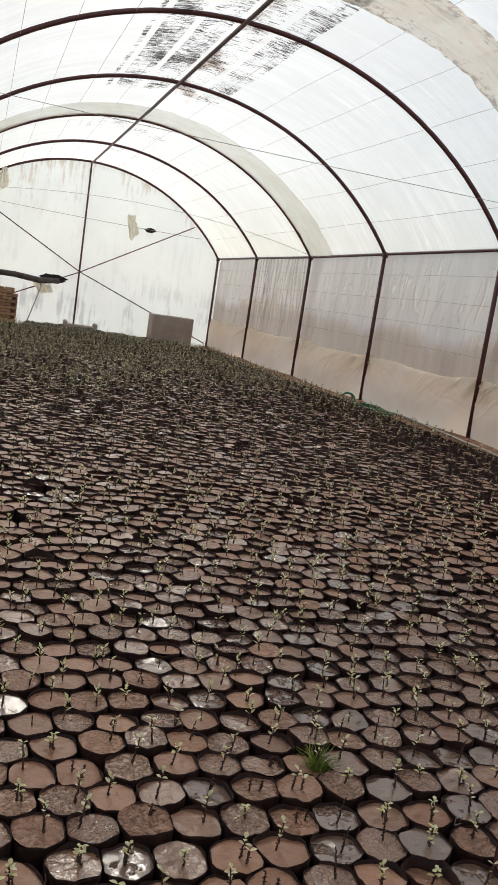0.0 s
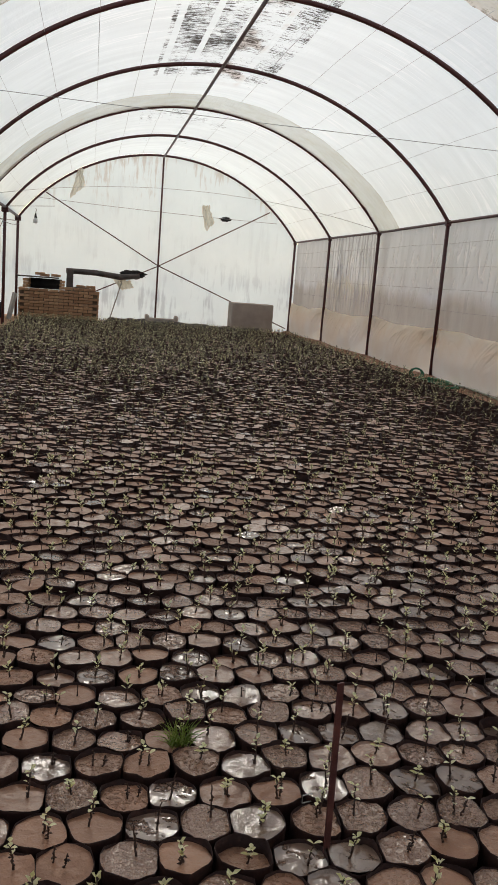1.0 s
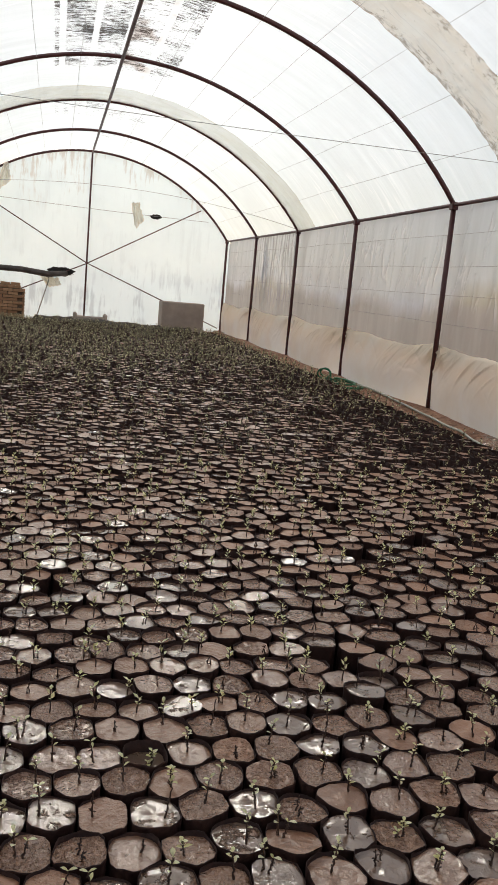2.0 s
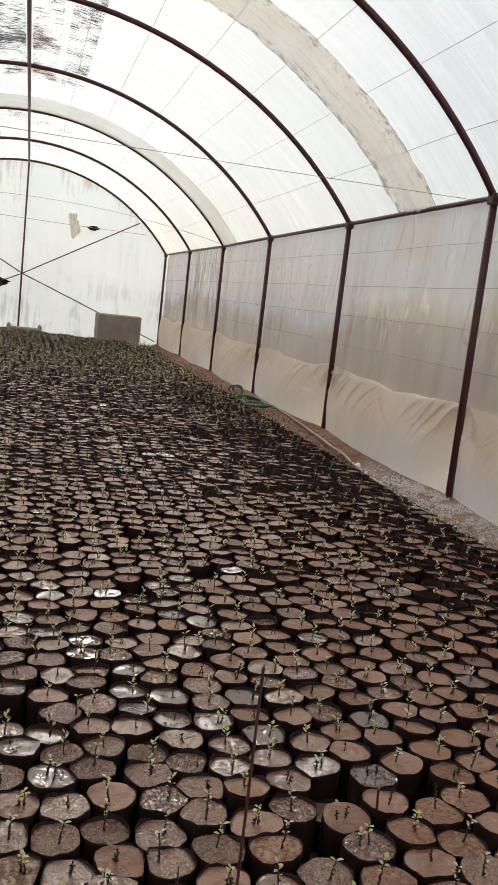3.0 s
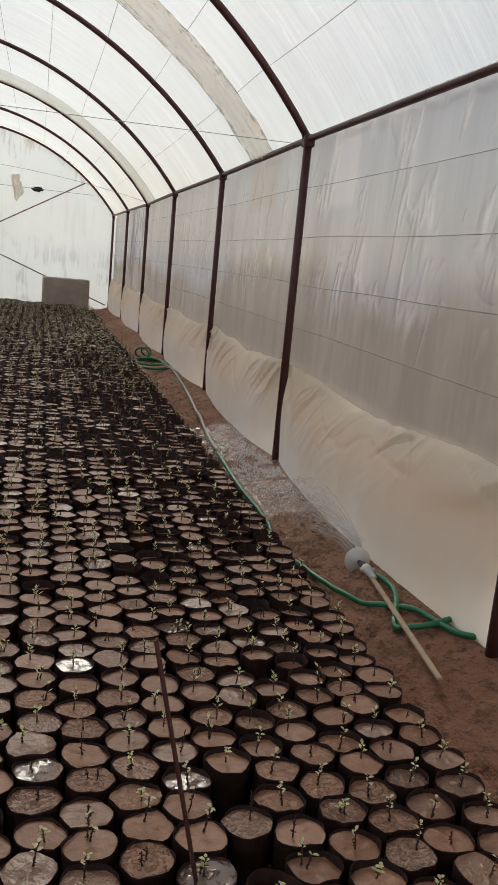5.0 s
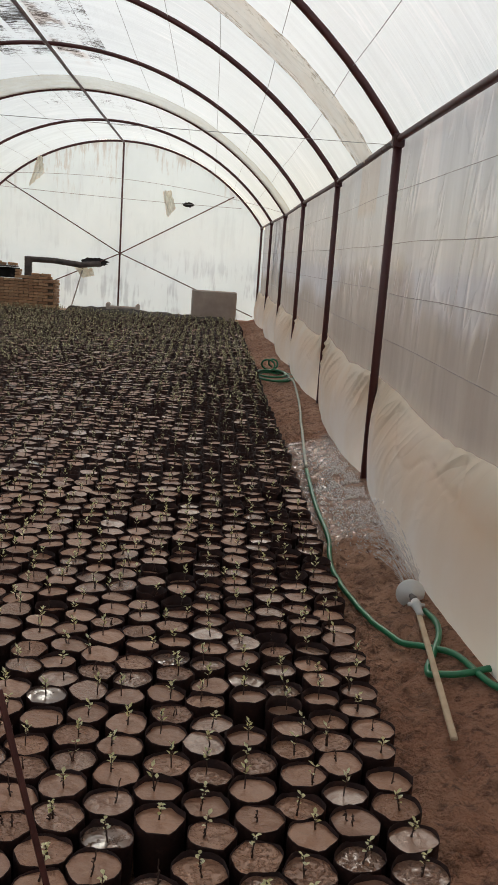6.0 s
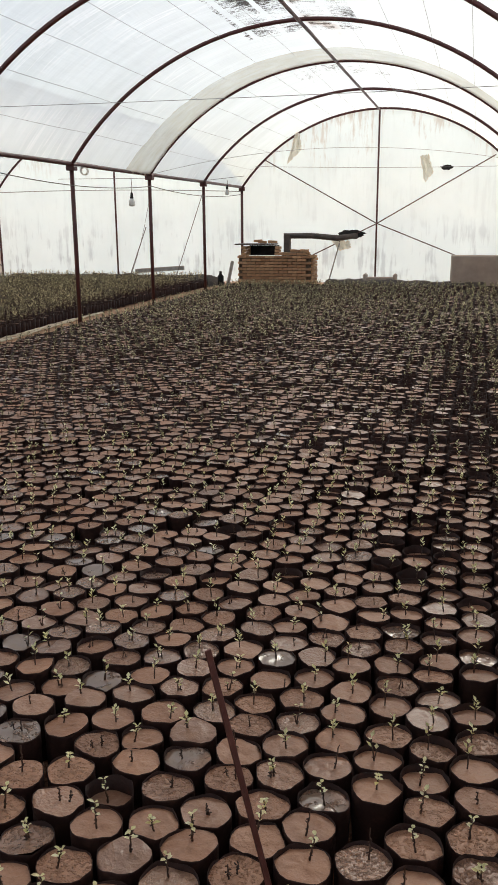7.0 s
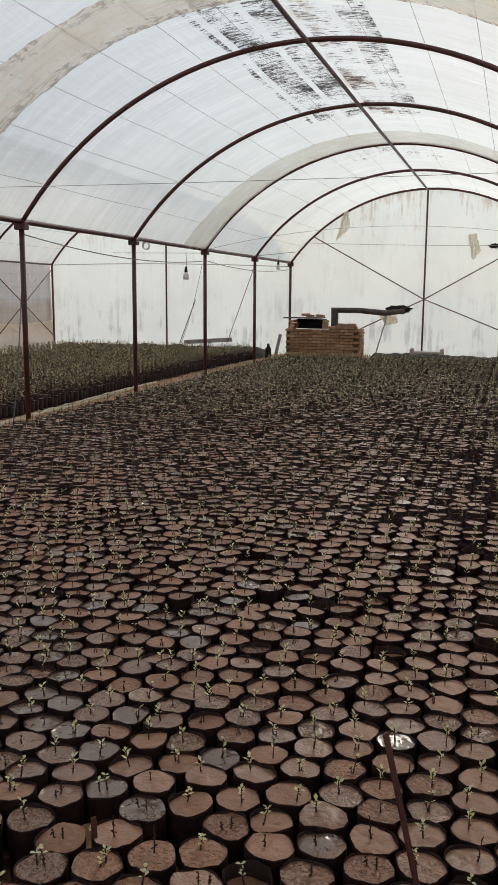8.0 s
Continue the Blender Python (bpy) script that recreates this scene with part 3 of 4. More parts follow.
# ---- steel frame ----
def arch_pts(xc, y, n=40, r=RAD):
    a = math.asin(HALF / RAD)
    return [bent(xc + r * math.sin(-a + 2 * a * k / n), y, APEX - RAD + r * math.cos(-a + 2 * a * k / n), xc) for k in range(n + 1)]


def post_pts(x, y):
    return [(x, y, ground_z(x, y) - 0.12), (x, y, EAVE * 0.5), (x, y, EAVE + 0.01)]


structure = thing("greenhouse_skeleton", None, "dark red painted steel skeleton of two joined tunnels", "greenhouse")
for y in HOOPS:
    hoop = part("hoop", None, structure)
    part("arch", Geo().tube(arch_pts(XC, y), 0.025, 10).mesh("arch", PAINT), hoop)
    for x in (east_x(y), XM):
        part("post", Geo().tube(post_pts(x, y), 0.027 if x > 0 else 0.030, 10).mesh("post", PAINT), hoop)
    part("bracket", Geo().box((east_x(y) - 0.035, y - 0.04, east_z(y) - 0.05), (east_x(y) + 0.035, y + 0.04, east_z(y) + 0.03), None, 0.008).mesh("bracket", PAINT, False), hoop)
    part("bracket", Geo().box((XM - 0.065, y - 0.05, EAVE - 0.07), (XM + 0.065, y + 0.05, EAVE + 0.025), None, 0.008).mesh("bracket", PAINT, False), hoop)
    west = part("hoop", None, structure)
    part("arch", Geo().tube(arch_pts(XL, y), 0.025, 10).mesh("arch", PAINT), west)
    part("post", Geo().tube(post_pts(XW, y), 0.027, 10).mesh("post", PAINT), west)

Y0, Y1 = HOOPS[-1], HOOPS[0]


def rail(name, x, z, r):
    pts = [(east_x(y), y, east_z(y)) if x == XR else (x, y, z + 0.006 * wob(y, x)) for y in np.linspace(Y0, Y1, 60)]
    part(name, Geo().tube(pts, r, 8).mesh(name, PAINT), structure)


rail("eave_rail", XR, EAVE, 0.021)
rail("eave_rail", XW, EAVE, 0.021)
rail("gutter_rail", XM, EAVE + 0.02, 0.030)
rail("ridge_rail", RIDGE, APEX - 0.03, 0.022)
rail("ridge_rail", XL, APEX - 0.03, 0.022)

# wires under the film, run the length of the tunnel
for xc in (XC, XL):
    for k in range(-6, 7):
        w = k * 0.136
        if k == 0:
            continue
        r = RAD + 0.004
        pts = [bent(xc + r * math.sin(w) + 0.006 * wob(y * 0.7, k, xc), y, APEX - RAD + r * math.cos(w) - 0.012 * abs(math.sin(y * 1.03 + k)), xc) for y in np.linspace(Y0, Y1, 60)]
        part("roof_wire", Geo().tube(pts, 0.0022, 4).mesh("roof_wire", WIRE), structure, "thin grey wire")
for x, s in ((XR, 1), (XW, -1)):
    for z in (1.84, 1.52, 1.225, 0.935):
        pts = [((east_x(y) if s > 0 else x) + s * 0.030, y, z + 0.012 * wob(y * 0.8, z * 5)) for y in np.linspace(Y0, Y1, 80)]
        part("side_wire", Geo().tube(pts, 0.0020, 4).mesh("side_wire", WIRE), structure, "thin grey wire")

# north end: upright post, crossed braces, tie wires
yn = HOOPS[0]
for xc in (RIDGE, XL):
    part("end_post", Geo().tube([(xc, yn, -0.15), (xc, yn, APEX - 0.03)], 0.021, 8).mesh("end_post", PAINT), structure)
for run in (((-0.55, 2.715), (2.0, 1.315), (5.11, 0.08)), ((4.52, 2.72), (2.0, 1.295), (0.24, 0.45))):
    part("brace", Geo().tube([(x, yn - 0.05, z) for x, z in run], 0.012, 6).mesh("brace", PAINT), structure)
for a, b in (((20.70, 2.02), (17.87, 0.25)), ((17.87, 1.95), (20.70, 0.28))):
    part("brace", Geo().tube([(XW + 0.05, a[0], a[1]), (XW + 0.05, b[0], b[1])], 0.012, 6).mesh("brace", PAINT), structure)


def cord(name, a, b, sag, r=0.006, mat=CORD, label="thin grey cord stretched across", n=24, group="cords"):
    pts = []
    for k in range(n + 1):
        u = k / n
        pts.append((a[0] + (b[0] - a[0]) * u, a[1] + (b[1] - a[1]) * u, a[2] + (b[2] - a[2]) * u - sag * 4 * u * (1 - u)))
    thing(name, Geo().tube(pts, r, 5).mesh(name, mat), label, "cord", group)


cord("tie_wire", (XM, 6.096, 2.13), (XR, 6.096, 2.10), 0.02, 0.0018, WIRE, "thin tie wire spanning the tunnel at eave height")
cord("tie_wire", (XM, 14.815, 2.13), (XR, 14.815, 2.13), -0.35, 0.003, WIRE, "thin tie wire spanning the tunnel")
cord("tie_wire", (XM, 20.68, 2.60), (4.70, 20.68, 2.48), 0.03, 0.005, WIRE, "thin wire across the end wall")
cord("tie_wire", (XW, 20.68, 2.10), (XM, 20.68, 2.04), -0.05, 0.009, WIRE, "thin tie wire across the end of the far tunnel")
cord("lamp_cable", (XM + 0.03, 9.02, 2.0), (XM + 0.03, 14.815, 1.95), 0.12, 0.006, CORD, "grey electric cable slung between the posts")
cord("lamp_cable", (XM + 0.03, 14.815, 1.95), (XM + 0.03, 20.68, 1.98), 0.10, 0.006, CORD, "grey electric cable slung between the posts")
cord("guy_cord", (XM - 0.03, 17.81, 1.9), (-2.0, 18.4, 0.15), 0.0, 0.008, CORD, "slack grey cord hanging from a post")
cord("guy_cord", (-3.55, 20.8, 1.25), (-3.95, 20.7, 0.15), 0.0, 0.012, CORD, "slack grey cord hanging by the end post")
cord("guy_cord", (-2.9, 19.5, 2.05), (-3.6, 19.6, 0.0), 0.25, 0.005, CORD, "slack grey cord hanging in the far tunnel")
cord("guy_cord", (XM - 0.03, 9.02, 1.4), (-1.12, 8.7, 0.0), 0.1, 0.007, CORD, "slack grey cord hanging down a post")


cord("lamp_cable", (XM, 14.815, 2.08), (XL, 17.81, 2.25), 0.0, 0.005, CORD, "grey electric cable running to a hanging lamp")
cord("lamp_cable", (XM, 17.5, 2.14), (-0.2, 17.5, 2.22), 0.0, 0.005, CORD, "grey electric cable running to a hanging lamp")


# hanging lamps
def lamp(x, y, z, s, label):
    ob = thing("hanging_lamp", None, label, "lamp", "hanging lamps")
    prof = [(0.010, 0.0), (0.030, -0.02), (0.052, -0.06), (0.055, -0.12), (0.048, -0.145), (0.0, -0.155)]
    g = Geo()
    g.tube([(x, y, z + q * s) for _, q in prof], [max(r, 0.001) * s for r, _ in prof], 14)
    part("bulb", g.mesh("bulb", BULB), ob, "milky glass bulb")
    part("socket", Geo().tube([(x, y, z + 0.09 * s), (x, y, z + 0.01 * s), (x, y, z - 0.015 * s)], [0.018 * s, 0.03 * s, 0.032 * s], 10).mesh("socket", SOOT_HOLE_BLACK), ob, "black socket")
    part("flex", Geo().tube([(x, y, z + 0.08 * s), (x + 0.01, y, z + 0.18 * s), (x, y, 2.15)], 0.006, 5).mesh("flex", CORD), ob)


lamp(-1.90, 15.9, 1.80, 1.0, "white bulb lamp hanging from a cable")
lamp(-0.55, 17.5, 1.99, 0.75, "small white bulb lamp hanging from a cable")
ring = [(XM + 0.21 + 0.045 * math.cos(w), 11.80 + 0.006 * w, 2.035 + 0.045 * math.sin(w)) for w in np.linspace(1.6, 14.0, 40)]
ring = [(XM + 0.05, 11.86, 2.10), (XM + 0.14, 11.82, 2.095)] + ring
thing("wire_coil", Geo().tube(ring, 0.007, 6).mesh("wire_coil", WHITE), "small pale coil of cable hung on the gutter beam", "cable coil")

# torn rags of film on the end wall, and the flap that hangs open
def rag(pts, y, label):
    ctr = Vector((sum(p[0] for p in pts) / len(pts), y, sum(p[1] for p in pts) / len(pts)))
    g = Geo()

    def at(u, v):
        a = Vector((pts[0][0] + (pts[1][0] - pts[0][0]) * u, 0, pts[0][1] + (pts[1][1] - pts[0][1]) * u))
        b = Vector((pts[3][0] + (pts[2][0] - pts[3][0]) * u, 0, pts[3][1] + (pts[2][1] - pts[3][1]) * u))
        p = a.lerp(b, v)
        return (p.x + 0.04 * wob(v * 5, u * 3, y), y - 0.07 - 0.07 * v + 0.09 * wob(u * 5 + v, v * 1.5) + 0.03 * wob(u * 14, v * 3), p.z + 0.03 * wob(u * 7, v * 2, 4))
    g.grid(22, 18, at)
    thing("film_rag", g.mesh("film_rag", FILM_RAG), label, "rag", "torn rags of film")


rag([(0.15, 3.30), (0.24, 3.27), (0.31, 2.91), (-0.03, 2.62)], yn, "yellowed torn rag of film hanging from the end hoop")
rag([(2.92, 2.73), (3.11, 2.75), (3.23, 2.37), (3.05, 2.17)], yn, "yellowed torn rag of film on the end wall")
# ---- stove, slab and heap at the north end ----
def build_stove():
    stove = thing("brick_stove", None, "rough brick stove of mud-laid bricks with open firebox", "stove")
    x0, x1, ya, yb, z0 = -1.0, 0.68, 19.90, 20.55, BED
    part("core", Geo().box((x0 + 0.02, ya + 0.02, z0), (x1 - 0.02, yb - 0.02, 0.57)).mesh("core", MORTAR), stove, "mud mortar core")
    bw, bh = 0.21, 0.066
    shapes = []
    for k in range(4):
        g = Geo().box((-bw / 2 + 0.006, -0.05, -bh / 2 + 0.005), (bw / 2 - 0.006, 0.05, bh / 2 - 0.005), None, 0.007)
        g.v = [v + Vector((0.006 * wob(v.x * 30, v.y * 30, v.z * 30 + k * 9), 0.006 * wob(v.y * 30, v.x * 30, k), 0.004 * wob(v.z * 40, v.x * 30, k))) for v in g.v]
        shapes.append(g.mesh("brick", BRICK, False))
    rnd = random.Random(5)
    for row in range(11):
        z = z0 + bh * (row + 0.5)
        edge = row % 2 * bw / 2
        x = x0 + edge + bw / 2
        while x < x1 - bw / 2 + 0.03:
            b = part("brick", rnd.choice(shapes), stove)
            b.matrix_world = pose(x + rnd.uniform(-.006, .006), ya + rnd.uniform(-.012, .008), z, rnd.uniform(-1, 1), rnd.uniform(-1.5, 1.5), rnd.uniform(-2, 2))
            x += bw
        for y in (ya + 0.17, ya + 0.38, ya + 0.59):
            for xe in (x0 + 0.03, x1 - 0.03):
                b = part("brick", rnd.choice(shapes), stove)
                b.matrix_world = pose(xe, y + edge * 0.5, z, 0, rnd.uniform(-1.5, 1.5), 90 + rnd.uniform(-2, 2))
    for row, (xa, xb) in enumerate(((-0.06, 0.64), (0.20, 0.56))):
        x = xa + bw / 2
        while x < xb:
            b = part("brick", rnd.choice(shapes), stove)
            b.matrix_world = pose(x, ya + 0.03 + 0.03 * row + rnd.uniform(-.02, .02), z0 + bh * (11.5 + row) + 0.004, rnd.uniform(-2, 2), rnd.uniform(-3, 3), rnd.uniform(-5, 5))
            x += bw
    # firebox: brick cheeks, slab on top, loose bricks
    for x in (-0.87, -0.83, -0.10):
        for k in range(3):
            b = part("brick", rnd.choice(shapes), stove)
            b.matrix_world = pose(x + rnd.uniform(-.01, .01), ya + 0.12 + (0.2 if x == -0.83 else 0), 0.66 + bh * k, 0, 0, 90 + rnd.uniform(-6, 6))
    part("firebox", Geo().box((-0.81, ya + 0.30, 0.62), (-0.12, ya + 0.36, 0.84)).mesh("firebox", SOOT_HOLE_BLACK), stove, "sooty firebox")
    part("iron_plate", Geo().box((-1.08, ya + 0.0, 0.855), (-0.18, ya + 0.5, 0.88), None, 0.004).mesh("iron_plate", IRON), stove, "rusty iron plate")
    for x, z, a in ((-0.48, 0.915, 8), (-0.24, 0.92, -5), (-0.58, 0.94, 14), (0.0, 0.66, 4), (0.30, 0.655, 10), (0.52, 0.66, -8), (0.60, 0.60, 30)):
        b = part("brick", rnd.choice(shapes), stove)
        b.matrix_world = pose(x, ya + 0.2, z, 0, rnd.uniform(-6, 6), a)
    heap = Geo().grid(16, 10, lambda u, v: (-0.10 + 0.78 * u, ya + 0.04 + 0.6 * v, 0.55 + 0.17 * math.sin(math.pi * u) ** 0.6 * math.sin(math.pi * v) ** 0.6 + 0.02 * wob(u * 8, v * 8)))
    part("mud_cap", heap.mesh("mud_cap", MORTAR), stove, "dried mud cap")


build_stove()
pipe = thing("stove_pipe", None, "sooty sheet-iron stove pipe running to the wall", "stove pipe")
part("riser", Geo().box((-0.02, 20.24, 0.55), (0.125, 20.385, 1.09), None, 0.012).mesh("riser", IRON, False), pipe)
part("run", Geo().tube([(-0.03, 20.31, 1.045), (0.6, 20.40, 1.045), (1.16, 20.55, 0.99), (1.58, 20.74, 1.04)], [0.062, 0.064, 0.068, 0.06], 12).mesh("run", IRON), pipe)


# Ragged black plate in front of the uncut film, painted as a hole's darkness.
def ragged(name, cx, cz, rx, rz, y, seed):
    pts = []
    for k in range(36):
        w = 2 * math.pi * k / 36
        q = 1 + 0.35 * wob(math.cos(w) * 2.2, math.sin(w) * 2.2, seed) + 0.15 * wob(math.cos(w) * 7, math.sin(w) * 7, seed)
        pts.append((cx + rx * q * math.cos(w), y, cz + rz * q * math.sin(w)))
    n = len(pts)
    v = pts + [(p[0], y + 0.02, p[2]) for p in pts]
    return mesh_from(name, v, [tuple(range(n))] + [(k, (k + 1) % n, n + (k + 1) % n, n + k) for k in range(n)], SOOT_HOLE_BLACK, False)


thing("torn_hole_patch", ragged("torn_hole_patch", 3.50, 2.48, 0.13, 0.055, yn - 0.01, 6.0), "small dark ragged patch standing in for a torn hole in the end film", "hole")
thing("burnt_hole_patch", ragged("burnt_hole_patch", 1.45, 1.07, 0.30, 0.10, yn - 0.02, 2.0), "black ragged patch standing in for the burnt hole in the film round the stove pipe", "hole")
rag([(0.98, 0.95), (1.41, 0.92), (1.48, 0.77), (1.20, 0.71)], yn, "pale torn rag of film under the stove pipe")
thing("prop_stick", Geo().tube([(0.93, 20.62, -0.1), (1.20, 20.62, 0.88)], 0.014, 6).mesh("prop_stick", GREYWOOD), "grey stick propping up the stove pipe", "stick")
thing("plank", Geo().box((-0.03, -0.09, 0), (0.03, 0.09, 0.62), None, 0.004).mesh("plank", GREYWOOD, False), "weathered grey board leaning by the stove", "board", m=pose(-1.19, 19.62, -0.1, 3, 12, 20))
thing("fuel_can", Geo().tube([(0, 0, 0), (0, 0, 0.25), (0, 0, 0.30), (0, 0, 0.36)], [0.07, 0.07, 0.03, 0.03], 12).mesh("fuel_can", SOOT_HOLE_BLACK), "black can standing beside the stove", "can", m=pose(-1.36, 19.7, -0.08))
thing("stone_bench", Geo().box((-0.5, -0.18, 0), (0.5, 0.18, 0.75), None, 0.02).mesh("stone_bench", CEMENT, False), "grey-brown cement slab standing against the end wall", "slab", m=pose(4.205, 20.50, -0.13, 0, 0, 6))
trough = Geo().box((-0.37, -0.12, 0), (0.37, 0.12, 0.24), None, 0.02)
for x in (-0.34, 0.33):
    trough.box((x - 0.045, -0.13, 0.0), (x + 0.045, 0.13, 0.315), None, 0.03)
thing("stone_trough", trough.mesh("stone_trough", CEMENT, False), "low grey cement trough with raised ends by the end wall", "trough", m=pose(2.15, 20.58, -0.11, 0, 0, 1))


def earth_heap(x0, x1, y0, y1, top, seed):
    def at(u, v):
        x, y = x0 + (x1 - x0) * u, y0 + (y1 - y0) * v
        rise = math.sin(math.pi * min(v * 0.75, 1)) ** 0.8 * smooth(0, 0.06, u) * smooth(1, 0.94, u)
        return (x, y, BED - 0.03 + rise * (top - BED + 0.07 * wob(x * 1.6, y * 2, seed) + 0.03 * wob(x * 6, y * 6, seed)))
    return Geo().grid(90, 12, at).mesh("earth_ridge", HEAP)


thing("earth_ridge", earth_heap(0.75, 4.6, 20.0, 20.75, 0.10, 3), "low dark ridge of loose earth along the end wall", "earth heap")
thing("earth_ridge", earth_heap(-7.4, -1.4, 20.0, 20.75, 0.17, 9), "low dark ridge of loose earth along the end wall", "earth heap")
thing("loose_board", Geo().box((-0.62, -0.02, 0), (0.62, 0.02, 0.10), None, 0.004).mesh("loose_board", GREYWOOD, False), "grey board lying on the heap by the end wall", "board", m=pose(-3.1, 20.45, 0.22, 0, -4, 0))

# ---- watering gear on the east path ----
def hose_pts(flat, lift):
    """A smooth line through these places, laid on the highest lumps beneath it."""
    out = []
    P = [Vector((x, y, 0)) for x, y in flat]
    for i in range(len(P) - 1):
        p0, p1, p2, p3 = P[max(i - 1, 0)], P[i], P[i + 1], P[min(i + 2, len(P) - 1)]
        for k in range(10):
            u = k / 10
            out.append(0.5 * (2 * p1 + (p2 - p0) * u + (2 * p0 - 5 * p1 + 4 * p2 - p3) * u * u + (3 * p1 - p0 - 3 * p2 + p3) * u ** 3))
    top = [max(ground_z(q.x + a, q.y + b) for a in (-0.02, 0, 0.02) for b in (-0.03, 0, 0.03)) for q in out]
    top = [max(top[max(k - 1, 0):k + 2]) for k in range(len(top))]
    return [(q.x, q.y, sum(top[max(k - 2, 0):k + 3]) / len(top[max(k - 2, 0):k + 3]) + lift) for k, q in enumerate(out)]


garden_hose = thing("garden_hose", None, "green garden hose lying along the soil path, coiled further on", "hose")
part("run", Geo().tube(hose_pts([(5.30, 3.24), (5.17, 3.27), (5.10, 3.54), (4.98, 3.67), (4.90, 3.82), (4.85, 3.98), (4.81, 4.30), (4.795, 4.64), (4.835, 4.98), (4.84, 5.65), (4.87, 6.45)], 0.012), 0.0125, 8).mesh("run", HOSE), garden_hose)
part("worn_run", Geo().tube(hose_pts([(4.87, 6.45), (4.93, 7.2), (4.98, 7.9), (5.07, 9.0), (5.13, 10.1), (5.14, 10.6), (5.08, 10.9)], 0.012), 0.0125, 8).mesh("worn_run", HOSE_OLD), garden_hose, "mud-greyed length of hose")
part("tail", Geo().tube(hose_pts([(5.085, 3.93), (5.10, 3.81), (5.08, 3.69), (5.03, 3.57), (4.985, 3.46), (5.03, 3.40), (5.11, 3.39), (5.20, 3.40), (5.30, 3.39), (5.42, 3.35)], 0.016), 0.0125, 8).mesh("tail", HOSE), garden_hose)
loops = []
for k in range(90):
    w = k * 0.30
    r = 0.150 + 0.075 * abs(math.sin(w * 0.11 + 0.4)) + 0.012 * math.sin(w * 0.37)
    loops.append((4.95 + r * math.cos(w) + 0.02 * math.sin(w * 0.23), 10.98 + 2.0 * r * math.sin(w), ground_z(4.95, 11.3, 0.0) + 0.035 + 0.0005 * k + 0.012 * math.sin(w * 0.31)))
part("coil", Geo().tube(loops, 0.0135, 6).mesh("coil", HOSE), garden_hose)
loops = [(4.90 + (0.105 - 0.004 * w) * math.cos(w) + 0.012 * w, 11.6 + 0.03 * w, ground_z(4.95, 12.0, 0.0) + 0.10 + (0.075 - 0.002 * w) * math.sin(w)) for w in np.linspace(-1.5, 10.5, 60)]
part("standing_coil", Geo().tube(loops, 0.0125, 6).mesh("standing_coil", HOSE), garden_hose)

head = thing("shower_head", None, "white round watering rose spraying water along the path", "shower head")
hm = look((5.065, 4.11, 0.030), (5.12, 5.07, 0.0)) @ pose(0, 0, 0, 0, 0, 0)
disc_prof = [(0.010, 0.035), (0.030, 0.018), (0.058, 0.010), (0.062, 0.004), (0.060, -0.004), (0.052, -0.006), (0.0005, -0.007)]
g = Geo().tube([(0, 0, q) for _, q in disc_prof], [r for r, _ in disc_prof], 24)
g.v = [hm @ v for v in g.v]
part("rose", g.mesh("rose", WHITE), head)
g = Geo().tube([(0, 0, 0.03), (0, 0.0, 0.08), (0, 0.004, 0.085), (0, 0.004, 0.13)], [0.011, 0.011, 0.017, 0.017], 10)
g.v = [hm @ v for v in g.v]
part("neck", g.mesh("neck", IRON), head, "grey metal neck")
g = Geo().tube([(0, 0.004, 0.125), (0, 0.004, 0.17), (0, 0, 0.175), (0, 0, 0.24)], [0.021, 0.021, 0.016, 0.014], 10)
g.tube([(-0.035, 0.004, 0.15), (0.035, 0.004, 0.15)], 0.008, 6)
g.v = [hm @ v for v in g.v]
part("valve", g.mesh("valve", WHITE), head, "white plastic valve")
thing("wooden_stick", Geo().box((-0.011, 0, -0.006), (0.011, 0.98, 0.006), None, 0.003).mesh("wooden_stick", WOOD, False), "pale split wooden stick holding up the watering rose", "stick", m=pose(4.95, 3.00, 0.01, 1.2, 0, -6.5))


def spray():
    rnd = np.random.default_rng(3)
    g = Geo()
    for jet in range(90):
        w, q = rnd.uniform(0, 2 * math.pi), 0.05 * math.sqrt(rnd.uniform())
        p0 = Vector((5.10 + q * math.cos(w), 4.16, 0.045 + q * math.sin(w)))
        vel = Vector((-0.02 + 2.4 * q * math.cos(w), 1.0, 0.30 + 4.0 * q * math.sin(w))) * rnd.uniform(2.6, 3.4)
        for k in range(50):
            t0 = 0.01 + 0.66 * rnd.uniform() ** 1.25
            pts = []
            for s in (0, 0.004, 0.009):
                tt = t0 + s * (1.6 if t0 < 0.15 else 0.8)
                p = p0 + (vel + Vector(rnd.normal(size=3) * 0.16 * t0)) * tt + Vector((0, 0, -4.9 * tt * tt))
                p.x = min(p.x, XR - 0.10)
                pts.append(p)
            if pts[-1].z > ground_z(pts[-1].x, pts[-1].y, 0.3):
                g.tube(pts, [0.0005, 0.0013, 0.0006], 3)
    for k in range(5200):
        x, y = rnd.normal(5.05, 0.12), rnd.normal(6.0, 0.45)
        if 4.76 < x < XR - 0.06 and wob(x * 9, y * 6, 2) > -0.15:
            z = ground_z(x, y) + abs(rnd.normal(0, 0.008))
            r = rnd.uniform(0.0010, 0.0040)
            g.tube([(x, y, z - r), (x + rnd.normal() * r, y + r, z + r * 1.4)], [r * 1.6, r * 0.5], 4)
    return g.mesh("water_spray", DROPS)


thing("water_spray", spray(), "fine jets and splashing drops of water on wet soil", "water", kind="stuff")

